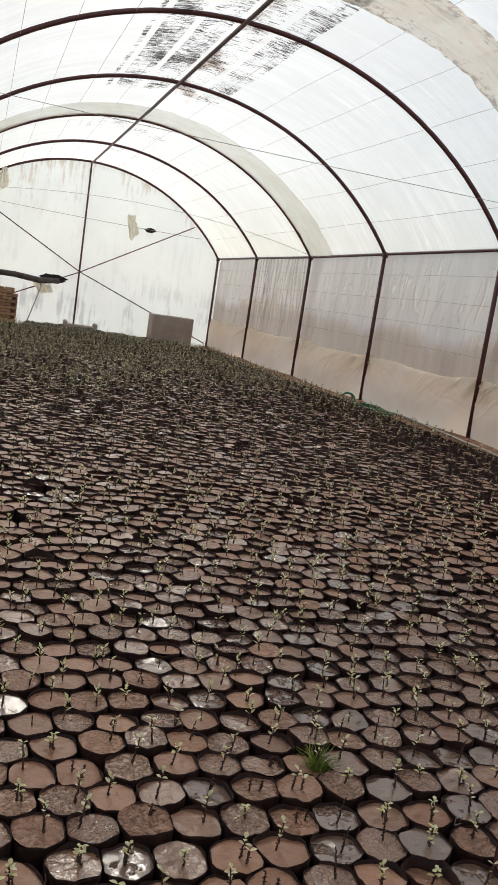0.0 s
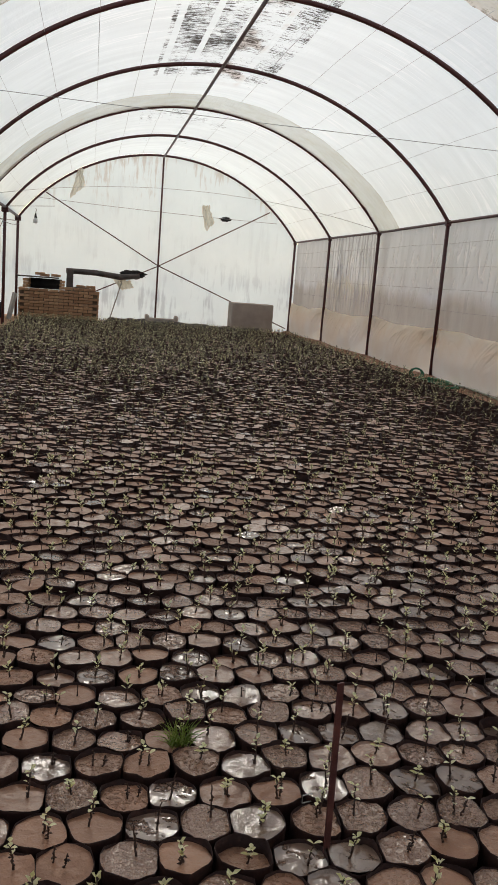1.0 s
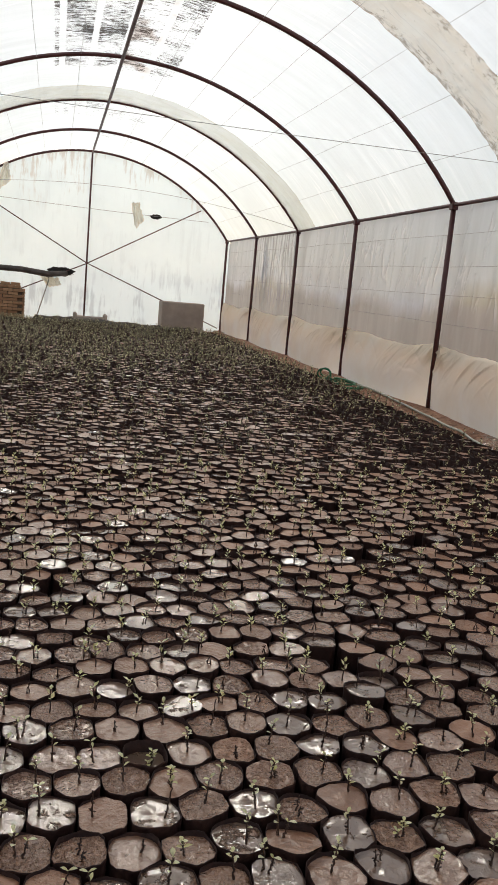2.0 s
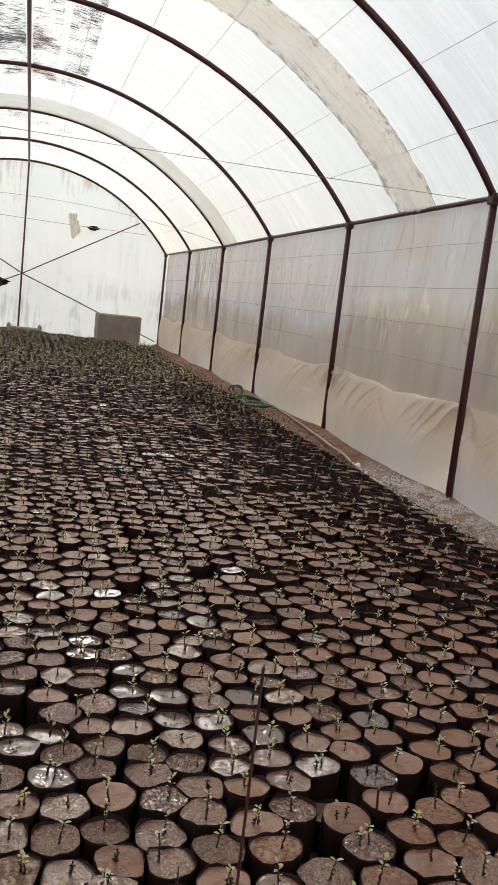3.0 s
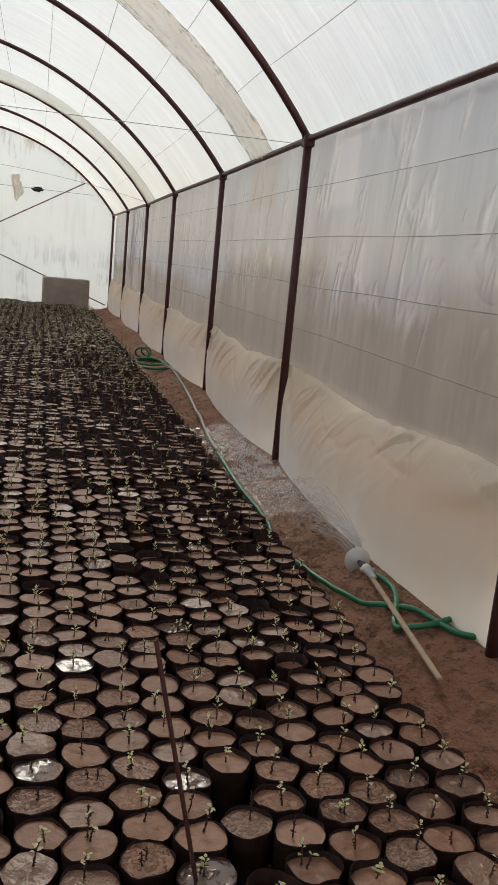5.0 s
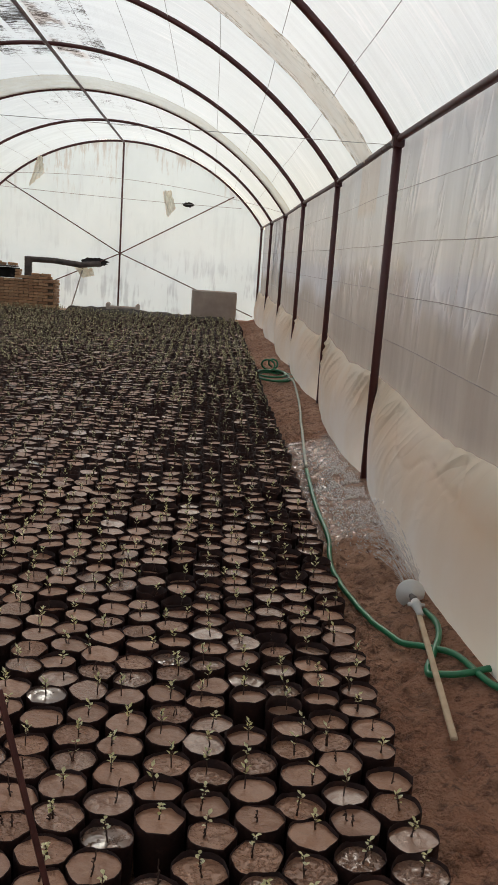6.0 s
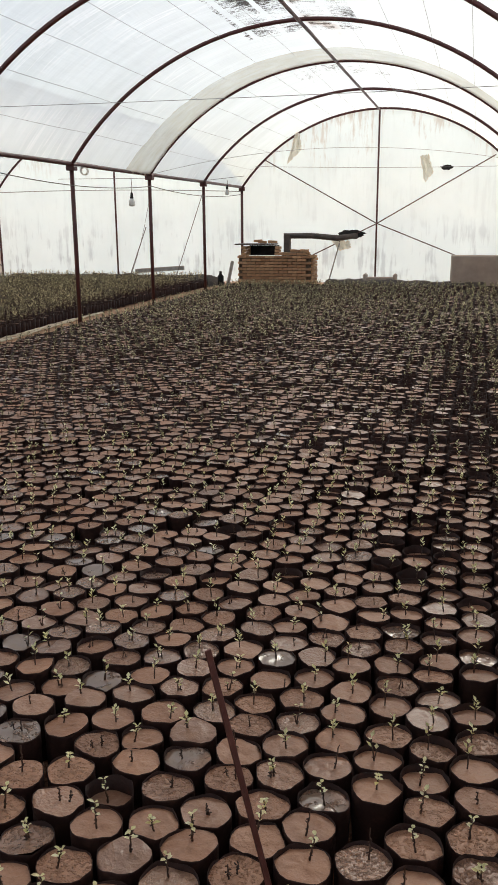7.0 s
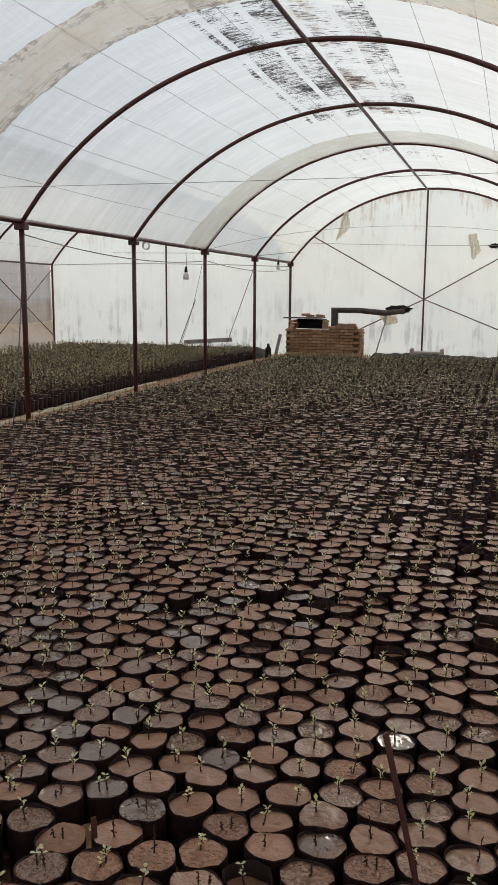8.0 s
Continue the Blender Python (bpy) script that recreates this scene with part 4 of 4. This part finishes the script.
# ---- stakes among the bags ----
def stake(a, b, wide, edge, label, mat=STAKE):
    """A flat iron lath, its broad side along the direction edge."""
    a, b = Vector(a), Vector(b)
    d = (b - a).normalized()
    w = Vector((edge[0], edge[1], 0))
    w = (w - d * w.dot(d)).normalized()
    n = d.cross(w)
    m = Matrix.Translation(a) @ Matrix((w, n, d)).transposed().to_4x4()
    g = Geo().box((-wide, -0.0022, 0), (wide, 0.0022, (b - a).length), m, 0.001)
    thing("marker_stake", g.mesh("marker_stake", mat, False), label, "stake", "marker stakes")


stake((3.97, 2.11, -0.06), (3.82, 2.10, 0.60), 0.0065, (0.62, 0.78), "leaning rusty red iron lath between the bags")
stake((2.68, 2.15, -0.08), (2.68, 2.15, 0.54), 0.008, (0.45, 0.9), "upright rusty red iron lath between the bags")
stake((3.095, 2.375, -0.08), (3.085, 2.375, 0.115), 0.007, (0.6, 0.8), "short rusty red iron lath between the bags")
stake((1.012, 2.02, -0.08), (1.009, 2.034, 0.39), 0.008, (0.9, 0.4), "upright rusty brown iron lath between the bags")
buckle = Geo().tube([(1.006 + a, 2.167 + 0.3 * a, 0.058 + b) for a, b in ((-0.011, -0.009), (-0.011, 0.009), (0.011, 0.009), (0.011, -0.009), (-0.011, -0.009))], 0.0014, 5)
thing("wire_clip", buckle.mesh("wire_clip", WIRE, False), "small square wire clip lying on a bag rim", "clip")

# ---- bags and seedlings ----
def outlines(centres, seg, largest, gap, flat=1.0):
    """How far each bag reaches in seg directions: round where it stands free, flat where it is pressed against a neighbour."""
    w = np.arange(seg) * 2 * math.pi / seg
    out = np.empty((len(centres), seg))
    for a in range(0, len(centres), 800):
        c = centres[a:a + 800]
        d2 = ((c[:, None] - centres[None]) ** 2).sum(2)
        near_by = np.argpartition(d2, 9, axis=1)[:, :9]
        rel = centres[near_by] - c[:, None]
        dist = np.maximum(np.linalg.norm(rel, axis=2), 1e-6)
        dist = np.where(dist < 0.02, 9.0, dist)
        ang = np.arctan2(rel[..., 1], rel[..., 0])
        facing = np.cos(w[None, None] - ang[:, :, None])
        reach = np.where(facing > 0.12, (dist[:, :, None] / 2 - gap) / np.maximum(facing, 0.12), 9.0).min(1)
        free = largest[a:a + 800, None] / np.sqrt(np.cos(w) ** 2 + (np.sin(w) / flat) ** 2)[None]
        out[a:a + 800] = (reach ** -7 + free ** -7) ** (-1 / 7)
    return out


def bag_batch(sel, outline, seed, fine, deep):
    """Places of all the bags of one kind, about their own rim centres, with faces for one: the plastic and the soil."""
    n, seg = outline.shape
    q = np.random.default_rng(seed)
    w = np.arange(seg) * 2 * math.pi / seg
    ph = q.uniform(0, 6.283, (n, 6, 1))
    r = outline * (1 + 0.022 * np.cos(2 * w + ph[:, 0]) + 0.016 * np.cos(3 * w + ph[:, 1]) + 0.012 * np.cos(5 * w + ph[:, 2]) + 0.007 * q.normal(size=(n, seg)))
    rim = 0.0024 * np.cos(2 * w + ph[:, 3]) + 0.0018 * np.cos(4 * w + ph[:, 4]) + 0.0014 * np.cos(7 * w + ph[:, 5]) + 0.0008 * q.normal(size=(n, seg)) + 0.001
    tilt = np.array([[p[5], p[6]] for p in sel])

    def ring(k, z):
        x, y = r * k * np.cos(w), r * k * np.sin(w)
        return np.stack([x, y, z + tilt[:, :1] * x + tilt[:, 1:] * y], 2)
    soil = -0.0020 - deep
    flat = np.zeros((n, seg))
    if fine:
        levels = [ring(0.93, flat - 0.152), ring(0.985, flat - 0.085), ring(1.0, flat - 0.028), ring(1.006, rim - 0.006), ring(1.0, rim), ring(0.984, rim + 0.0004), ring(0.978, flat + soil[:, None] - 0.014)]
    else:
        levels = [ring(0.95, flat - 0.13), ring(1.0, rim), ring(0.965, rim), ring(0.95, flat + soil[:, None] - 0.012)]
    f = []
    for a in range(len(levels) - 1):
        for k in range(seg):
            k2 = (k + 1) % seg
            f.append((a * seg + k, a * seg + k2, (a + 1) * seg + k2, (a + 1) * seg + k))
    slope = q.normal(size=(n, 2, 1)) * 0.05
    rings = (0.30, 0.62, 0.86, 0.984) if fine else (0.978,)
    sv = [np.stack([np.zeros((n, 1)), np.zeros((n, 1)), (soil + 0.001 * q.normal(size=n))[:, None]], 2)]
    for k in rings:
        rough = (0.0012 if k < 0.9 else 0.0019) * q.normal(size=(n, seg))
        rough = (rough + np.roll(rough, 1, axis=1)) * 0.7
        sv.append(ring(k, soil[:, None] + rough + (slope[:, 0] * np.cos(w) + slope[:, 1] * np.sin(w)) * 0.057 * k))
    sf = []
    for k in range(seg):
        k2 = (k + 1) % seg
        sf.append((0, 1 + k, 1 + k2))
        for a in range(len(rings) - 1):
            u, v = 1 + a * seg, 1 + (a + 1) * seg
            sf += [(u + k, v + k, v + k2), (u + k, v + k2, u + k2)]
    return np.concatenate(levels, 1), np.array(f), np.concatenate(sv, 1), np.array(sf), soil


def spread_out(verts, faces, places):
    """All the bags of a batch, each at its place, as one array of places and faces."""
    n, k = verts.shape[:2]
    return (verts + places[:, None]).reshape(-1, 3), (faces[None] + (np.arange(n) * k)[:, None, None]).reshape(-1, faces.shape[1])


def leaf_tris(base, d, length, width, fold, fine):
    """A pointed leaf, folded along its middle."""
    d = d.normalized()
    s = d.cross(Vector((0, 0, 1)))
    s = s.normalized() if s.length > 0.05 else Vector((1, 0, 0))
    n = s.cross(d)
    if not fine:
        v = [base, base + d * length * 0.5 + s * width + n * fold * width, base + d * length, base + d * length * 0.5 - s * width + n * fold * width]
        return v, [(0, 1, 2), (0, 2, 3)]
    v, f = [], []
    prof = ((0, 0.08), (0.25, 0.7), (0.5, 1.0), (0.75, 0.75), (1.0, 0.06))
    for u, k in prof:
        c = base + d * length * u - Vector((0, 0, 1)) * length * 0.25 * u * u
        v += [c + s * width * k + n * fold * width * k, c, c - s * width * k + n * fold * width * k]
    for i in range(len(prof) - 1):
        a = i * 3
        for p in (0, 1):
            f += [(a + p, a + 3 + p, a + 4 + p), (a + p, a + 4 + p, a + 1 + p)]
    return v, f


def seedling(seed, height, leaves, size, fine, stems=1, spread=0.5, thick=0.0021):
    """Stem places and faces, leaf places and faces; the foot is at the origin. The stem is knotted, with stubs of old leaves."""
    q = random.Random(seed)
    stem, lv, lf = Geo(), [], []
    for s in range(stems):
        foot = Vector((q.uniform(-.016, .016), q.uniform(-.016, .016), -0.004)) if stems > 1 or fine else Vector((0, 0, -0.004))
        lean = Vector((q.uniform(-.18, .18), q.uniform(-.18, .18), 1))
        h = height * (1 if s == 0 else q.uniform(0.4, 0.8))
        n = 8 if fine else 3
        pts, rad = [], []
        for k in range(n + 1):
            u = k / n
            pts.append(foot + lean * h * u + (Vector((q.uniform(-.0016, .0016), q.uniform(-.0016, .0016), 0)) if k else Vector()))
            rad.append(thick * (1.15 - 0.5 * u) * (q.uniform(1.1, 1.6) if k % 2 else 0.85))
        stem.tube(pts, rad, 5 if fine else 3, False)
        for k in range(6 if fine else 3):
            b = foot + lean * h * q.uniform(0.15, 0.95)
            w = q.uniform(0, 6.28)
            d = Vector((math.cos(w), math.sin(w), q.uniform(-.6, .5))) * q.uniform(0.004, 0.009) * thick / 0.0021
            stem.tube([b, b + d * 0.6, b + d], [0.0011, 0.0022, 0.0006], 3, False)
        turn = q.uniform(0, 6.28)
        for k in range(leaves if s == 0 else leaves // 2):
            u = 1 - spread * (k // 2) / max(1, leaves / 2) + q.uniform(-.03, .03)
            turn += math.pi if k % 2 else 1.4 + q.uniform(-.3, .3)
            d = Vector((math.cos(turn), math.sin(turn), q.uniform(0.3, 1.3)))
            a, b = leaf_tris(foot + lean * h * u, d, size * q.uniform(0.6, 1.2), size * q.uniform(0.22, 0.32), 0.25, fine)
            lf += [tuple(len(lv) + i for i in t) for t in b]
            lv += a
    sv = np.array([tuple(v) for v in stem.v])
    sf = np.array([(f[0], f[1], f[2]) for f in stem.f] + [(f[0], f[2], f[3]) for f in stem.f])
    return sv, sf, np.array([tuple(v) for v in lv]).reshape(-1, 3), np.array(lf, int).reshape(-1, 3)


def lattice():
    """Places of the bags: staggered rows in the west of the bed, nearly square ones in the east."""
    out = []
    q = np.random.default_rng(11)
    x0, i = 4.678, 0
    while x0 > -0.84:
        s = smooth(1.2, 3.2, x0)
        j = 0
        while True:
            pitch = 0.109 + 0.011 * s
            y = 1.64 + j * pitch + 0.03 * math.sin(x0 * 1.3 + 0.4) * (1 - s)
            if y > 19.15:
                break
            x = x0 + (j % 2) * (0.054 * (1 - s) + 0.014 * s) + (0.020 + 0.05 * smooth(6, 11, y)) * wob(y * 0.55, x0 * 0.5, 2) + q.normal() * (0.006 + 0.005 * smooth(5, 9, y))
            y += q.normal() * 0.007 + 0.02 * wob(x0 * 0.9, y * 0.8, 6) + (i % 2) * 0.05 * s
            out.append((x, y, q.uniform(), q.uniform(0, 6.283), q.normal(0, 0.0045), q.normal(0, 0.028), q.normal(0, 0.028), q.uniform(0.96, 1.05), i, j))
            j += 1
        x0 -= 0.1075 + 0.0115 * s
        i += 1
    return out


def joined(verts, places, faces):
    """Copies of one shape at many places (n x 4 x 4), as one array of places and faces."""
    n, k = len(places), len(verts)
    if n == 0 or k == 0:
        return np.zeros((0, 3)), np.zeros((0, faces.shape[1] if faces.size else 3), int)
    hom = np.concatenate([verts, np.ones((k, 1))], 1)
    v = np.einsum("nij,kj->nki", places, hom)[:, :, :3].reshape(-1, 3)
    f = (faces[None] + (np.arange(n) * k)[:, None, None]).reshape(-1, faces.shape[1])
    return v, f


def gather(pieces):
    vs, fs, base = [], [], 0
    for v, f in pieces:
        if len(v):
            vs.append(v)
            fs.append(f + base)
            base += len(v)
    return np.concatenate(vs), np.concatenate(fs)


SUNK, BARE = (3.05, 2.50), ((2.935, 2.30), (2.37, 2.82))
near_plants = [seedling(k, 0.034 + 0.042 * ((k * 7) % 10) / 10, [0, 5, 7, 0, 6, 3, 8, 0, 5, 7, 0, 6, 4, 8, 6, 5][k], 0.0178, True, 2 if k % 3 == 0 else 1, 0.55) for k in range(16)]
mid_plants = [seedling(40 + k, 0.036 + 0.044 * (k % 5) / 5, [0, 6, 7, 3, 6, 0, 5, 8][k], 0.0200, False, 2 if k % 3 == 0 else 1, 0.6) for k in range(8)]
far_plants = [seedling(60 + k, 0.075 + 0.05 * (k % 4) / 4, 6 + k % 4, 0.030, False, 1, 0.7, 0.0024) for k in range(10)]
west_plants = [seedling(80 + k, 0.16 + 0.07 * (k % 4) / 4, 9 + k % 4, 0.038, False, 1, 0.8, 0.0035) for k in range(10)]

def place_matrix(p, z=BAG_TOP):
    return Matrix.Translation((p[0], p[1], z + p[4])) @ Euler((p[5], p[6], p[3])).to_matrix().to_4x4() @ Matrix.Scale(p[7], 4)


drop = random.Random(4)
PLACES = [p for p in lattice() if drop.random() > 0.010 and all(math.hypot(p[0] - b[0], p[1] - b[1]) > 0.055 for b in BARE)]
CENTRES = np.array([(p[0], p[1]) for p in PLACES])
LARGEST = np.array([(0.0665 - 0.0035 * smooth(2.6, 4.5, p[1])) * p[7] for p in PLACES])


def depth_of(p):
    """How far the soil has sunk below the rim, most along the east edge and in odd bags."""
    x, y, u = p[0], p[1], (p[2] * 71.3) % 1
    d = 0.0004 + 0.006 * u * u + 0.010 * smooth(3.75, 4.35, x + 0.25 * wob(x, y * 0.7, 9)) * (0.35 + 0.65 * u) * smooth(14, 8, y)
    share = 0.012 + 0.22 * smooth(3.0, 3.9, x + 0.4 * wob(x, y * 0.7, 9)) * smooth(2.9, 4.0, y) * smooth(11.0, 8.0, y) + 0.06 * smooth(6.0, 9.0, y)
    return d + (0.014 + 0.02 * u if (p[2] * 53.9) % 1 < share else 0.0)


def bags_at(idx, seg, seed, fine):
    sel = [PLACES[k] for k in idx]
    return bag_batch(sel, SHAPES[seg][idx], seed, fine, np.array([depth_of(p) for p in sel]))


SHAPES = {seg: outlines(CENTRES, seg, LARGEST, 0.0006, 0.93) for seg in (22, 14, 9)}
near = [k for k, p in enumerate(PLACES) if 1.93 < p[1] < 2.60 and p[0] > -0.1]     # these bags are things of their own
mid = [k for k, p in enumerate(PLACES) if p[1] < 5.6 and not (1.93 < p[1] < 2.60 and p[0] > -0.1)]
far = [k for k, p in enumerate(PLACES) if p[1] >= 5.6]

SUNKEN = min(near, key=lambda k: math.hypot(PLACES[k][0] - SUNK[0], PLACES[k][1] - SUNK[1]))
plant_meshes = []
for sv, sf, lv, lf in near_plants:
    plant_meshes.append((mesh_np("stem", sv, sf, STEM), mesh_np("leaves", lv, lf, LEAF) if len(lv) else None))
bag_v, bag_f, soil_v, soil_f, soil_z = bags_at(near, 22, 31, True)
for n, k in enumerate(near):
    p = PLACES[k]
    kind = int(p[2] * 7919) % 16
    has = plant_meshes[kind][1] is not None
    low = 0.07 if k == SUNKEN else 0.0     # one bag has slumped below its neighbours
    pot = thing("seedling_bag", mesh_np("bag", bag_v[n], bag_f, BAG), "black polythene nursery bag of brown soil with a " + ("small leafy seedling" if has else "bare twig seedling"), "seedling bag", "seedling bags of the bed", m=pose(p[0], p[1], BAG_TOP + p[4] - low))
    part("soil", mesh_np("soil", soil_v[n], soil_f, SOIL), pot, "damp brown soil")
    plant = part("seedling", plant_meshes[kind][0], pot, "dark knotted stem")
    plant.matrix_local = pose(0.010 * math.cos(p[3] * 5), 0.010 * math.sin(p[3] * 5), soil_z[n], 0, 0, math.degrees(p[3]))
    if has:
        part("leaves", plant_meshes[kind][1], plant, "pale green young leaves")


def grown(places, plants, ztop, choose):
    """Joined stems and leaves at all these places."""
    mats = np.array([np.array(place_matrix(p, ztop)) for p in places])
    kp = np.array([choose(p) for p in places])
    mats[:, :3, 3] += mats[:, :3, 2] * -0.008 + np.random.default_rng(5).normal(size=(len(mats), 1)) * np.array([[0.016, -0.012, 0.0]])
    stems = [joined(a, mats[kp == k], b) for k, (a, b, c, d) in enumerate(plants)]
    leaves = [joined(c, mats[kp == k], d) for k, (a, b, c, d) in enumerate(plants)]
    return gather(stems), gather(leaves)


def age(p):
    """Taller, leafier plants further in, with an uneven front."""
    return smooth(8.6, 12.0, p[1] + 2.2 * wob(p[0] * 0.5, p[1] * 0.4, 5) + 1.2 * smooth(2.5, 4.6, p[0]))


m_pl = mid_plants + far_plants
for tag, idx, seg in (("nearer", mid, 14), ("further", far, 9)):
    sel = [PLACES[k] for k in idx]
    at = np.array([(p[0], p[1], BAG_TOP + p[4]) for p in sel])
    bag_v, bag_f, soil_v, soil_f, soil_z = bags_at(idx, seg, 40 + seg, tag == "nearer")
    stems, leaves = grown(sel, m_pl, BAG_TOP, lambda p: (8 + int(p[2] * 7919) % 10) if (p[2] * 37.7) % 1 < age(p) else int(p[2] * 7919) % 8)
    thing("bag_rows", mesh_np("bag_rows", *spread_out(bag_v, bag_f, at), BAG), "dense rows of black polythene nursery bags standing on soil", "nursery bags", kind="stuff")
    thing("bag_soil", mesh_np("bag_soil", *spread_out(soil_v, soil_f, at), SOIL), "brown damp soil filling the nursery bags", "soil", kind="stuff")
    thing("seedling_stems", mesh_np("seedling_stems", *stems, STEM, False), "thin brown stems of the seedlings in the bags", "seedlings", kind="stuff")
    thing("seedling_leaves", mesh_np("seedling_leaves", *leaves, LEAF if tag == "nearer" else LEAF_FAR, False), "small yellow-green leaves of the seedlings in the bags", "seedlings", kind="stuff")

# the bed of the neighbouring tunnel, with older plants
q = np.random.default_rng(21)
west = []
for i in range(41):
    for j in range(125):
        x, y = -1.80 - i * 0.12, 5.2 + j * 0.118
        x += -0.06 * math.sin(y * 0.5) + q.normal() * 0.006
        west.append((x, y + (i % 2) * 0.055 + q.normal() * 0.006, q.uniform(), q.uniform(0, 6.283), q.normal(0, 0.008), q.normal(0, 0.04), q.normal(0, 0.04), q.uniform(0.95, 1.1), i, j))
at = np.array([(p[0], p[1], 0.045 + p[4]) for p in west])
shape = outlines(at[:, :2], 9, np.full(len(at), 0.064), 0.001)
bag_v, bag_f, soil_v, soil_f, soil_z = bag_batch(west, shape, 77, False, np.full(len(at), 0.006))
stems, leaves = grown(west, west_plants, 0.045, lambda p: int(p[2] * 7919) % 10)
thing("bag_rows_west", mesh_np("bag_rows_west", *spread_out(bag_v, bag_f, at), BAG), "black polythene nursery bags of the neighbouring bed", "nursery bags", kind="stuff")
thing("bag_soil_west", mesh_np("bag_soil_west", *spread_out(soil_v, soil_f, at), SOIL), "brown soil filling the bags of the neighbouring bed", "soil", kind="stuff")
thing("stems_west", mesh_np("stems_west", *stems, STEM, False), "brown stems of the taller seedlings", "seedlings", kind="stuff")
thing("leaves_west", mesh_np("leaves_west", *leaves, LEAF_WEST, False), "dense dark green leaves of the taller seedlings", "seedlings", kind="stuff")

# grass tuft in one bag
g = Geo()
rnd = random.Random(8)
for k in range(90):
    w, o = rnd.uniform(0, 6.28), rnd.uniform(0.2, 1.1)
    l = rnd.uniform(0.04, 0.085)
    b = Vector((0.755 + rnd.uniform(-.02, .02), 2.415 + rnd.uniform(-.02, .02), 0.04))
    d = Vector((math.cos(w) * o, math.sin(w) * o, 1)).normalized()
    g.tube([b, b + d * l * 0.6, b + d * l + Vector((math.cos(w), math.sin(w), -0.6)) * l * 0.25 * o], [0.0013, 0.001, 0.0003], 3, False)
thing("grass_tuft", g.mesh("grass_tuft", GRASS), "bright green tuft of grass growing between the bags", "grass", kind="stuff")


# a twisted length of old film left along the west path
def film_roll():
    g = Geo()
    for s in (0, 1):
        pts, rad = [], []
        for k in range(110):
            y = 8.2 + 5.3 * k / 109
            x = -1.27 - 0.055 * (y - 8.2) + 0.05 * wob(y * 0.9, s * 5.0) + s * 0.07 + 0.02 * wob(y * 5, s)
            pts.append((x, y, ground_z(x, y, 0.0) + 0.03 + 0.012 * wob(y * 4, s + 3.0)))
            rad.append(0.013 + 0.008 * wob(y * 7, s + 8.0) + 0.006 * wob(y * 23, s))
        g.tube(pts, rad, 7)
    return g.mesh("film_roll", FILM_RAG)


thing("film_roll", film_roll(), "twisted strip of old cream plastic film lying along the sandy path", "plastic film")
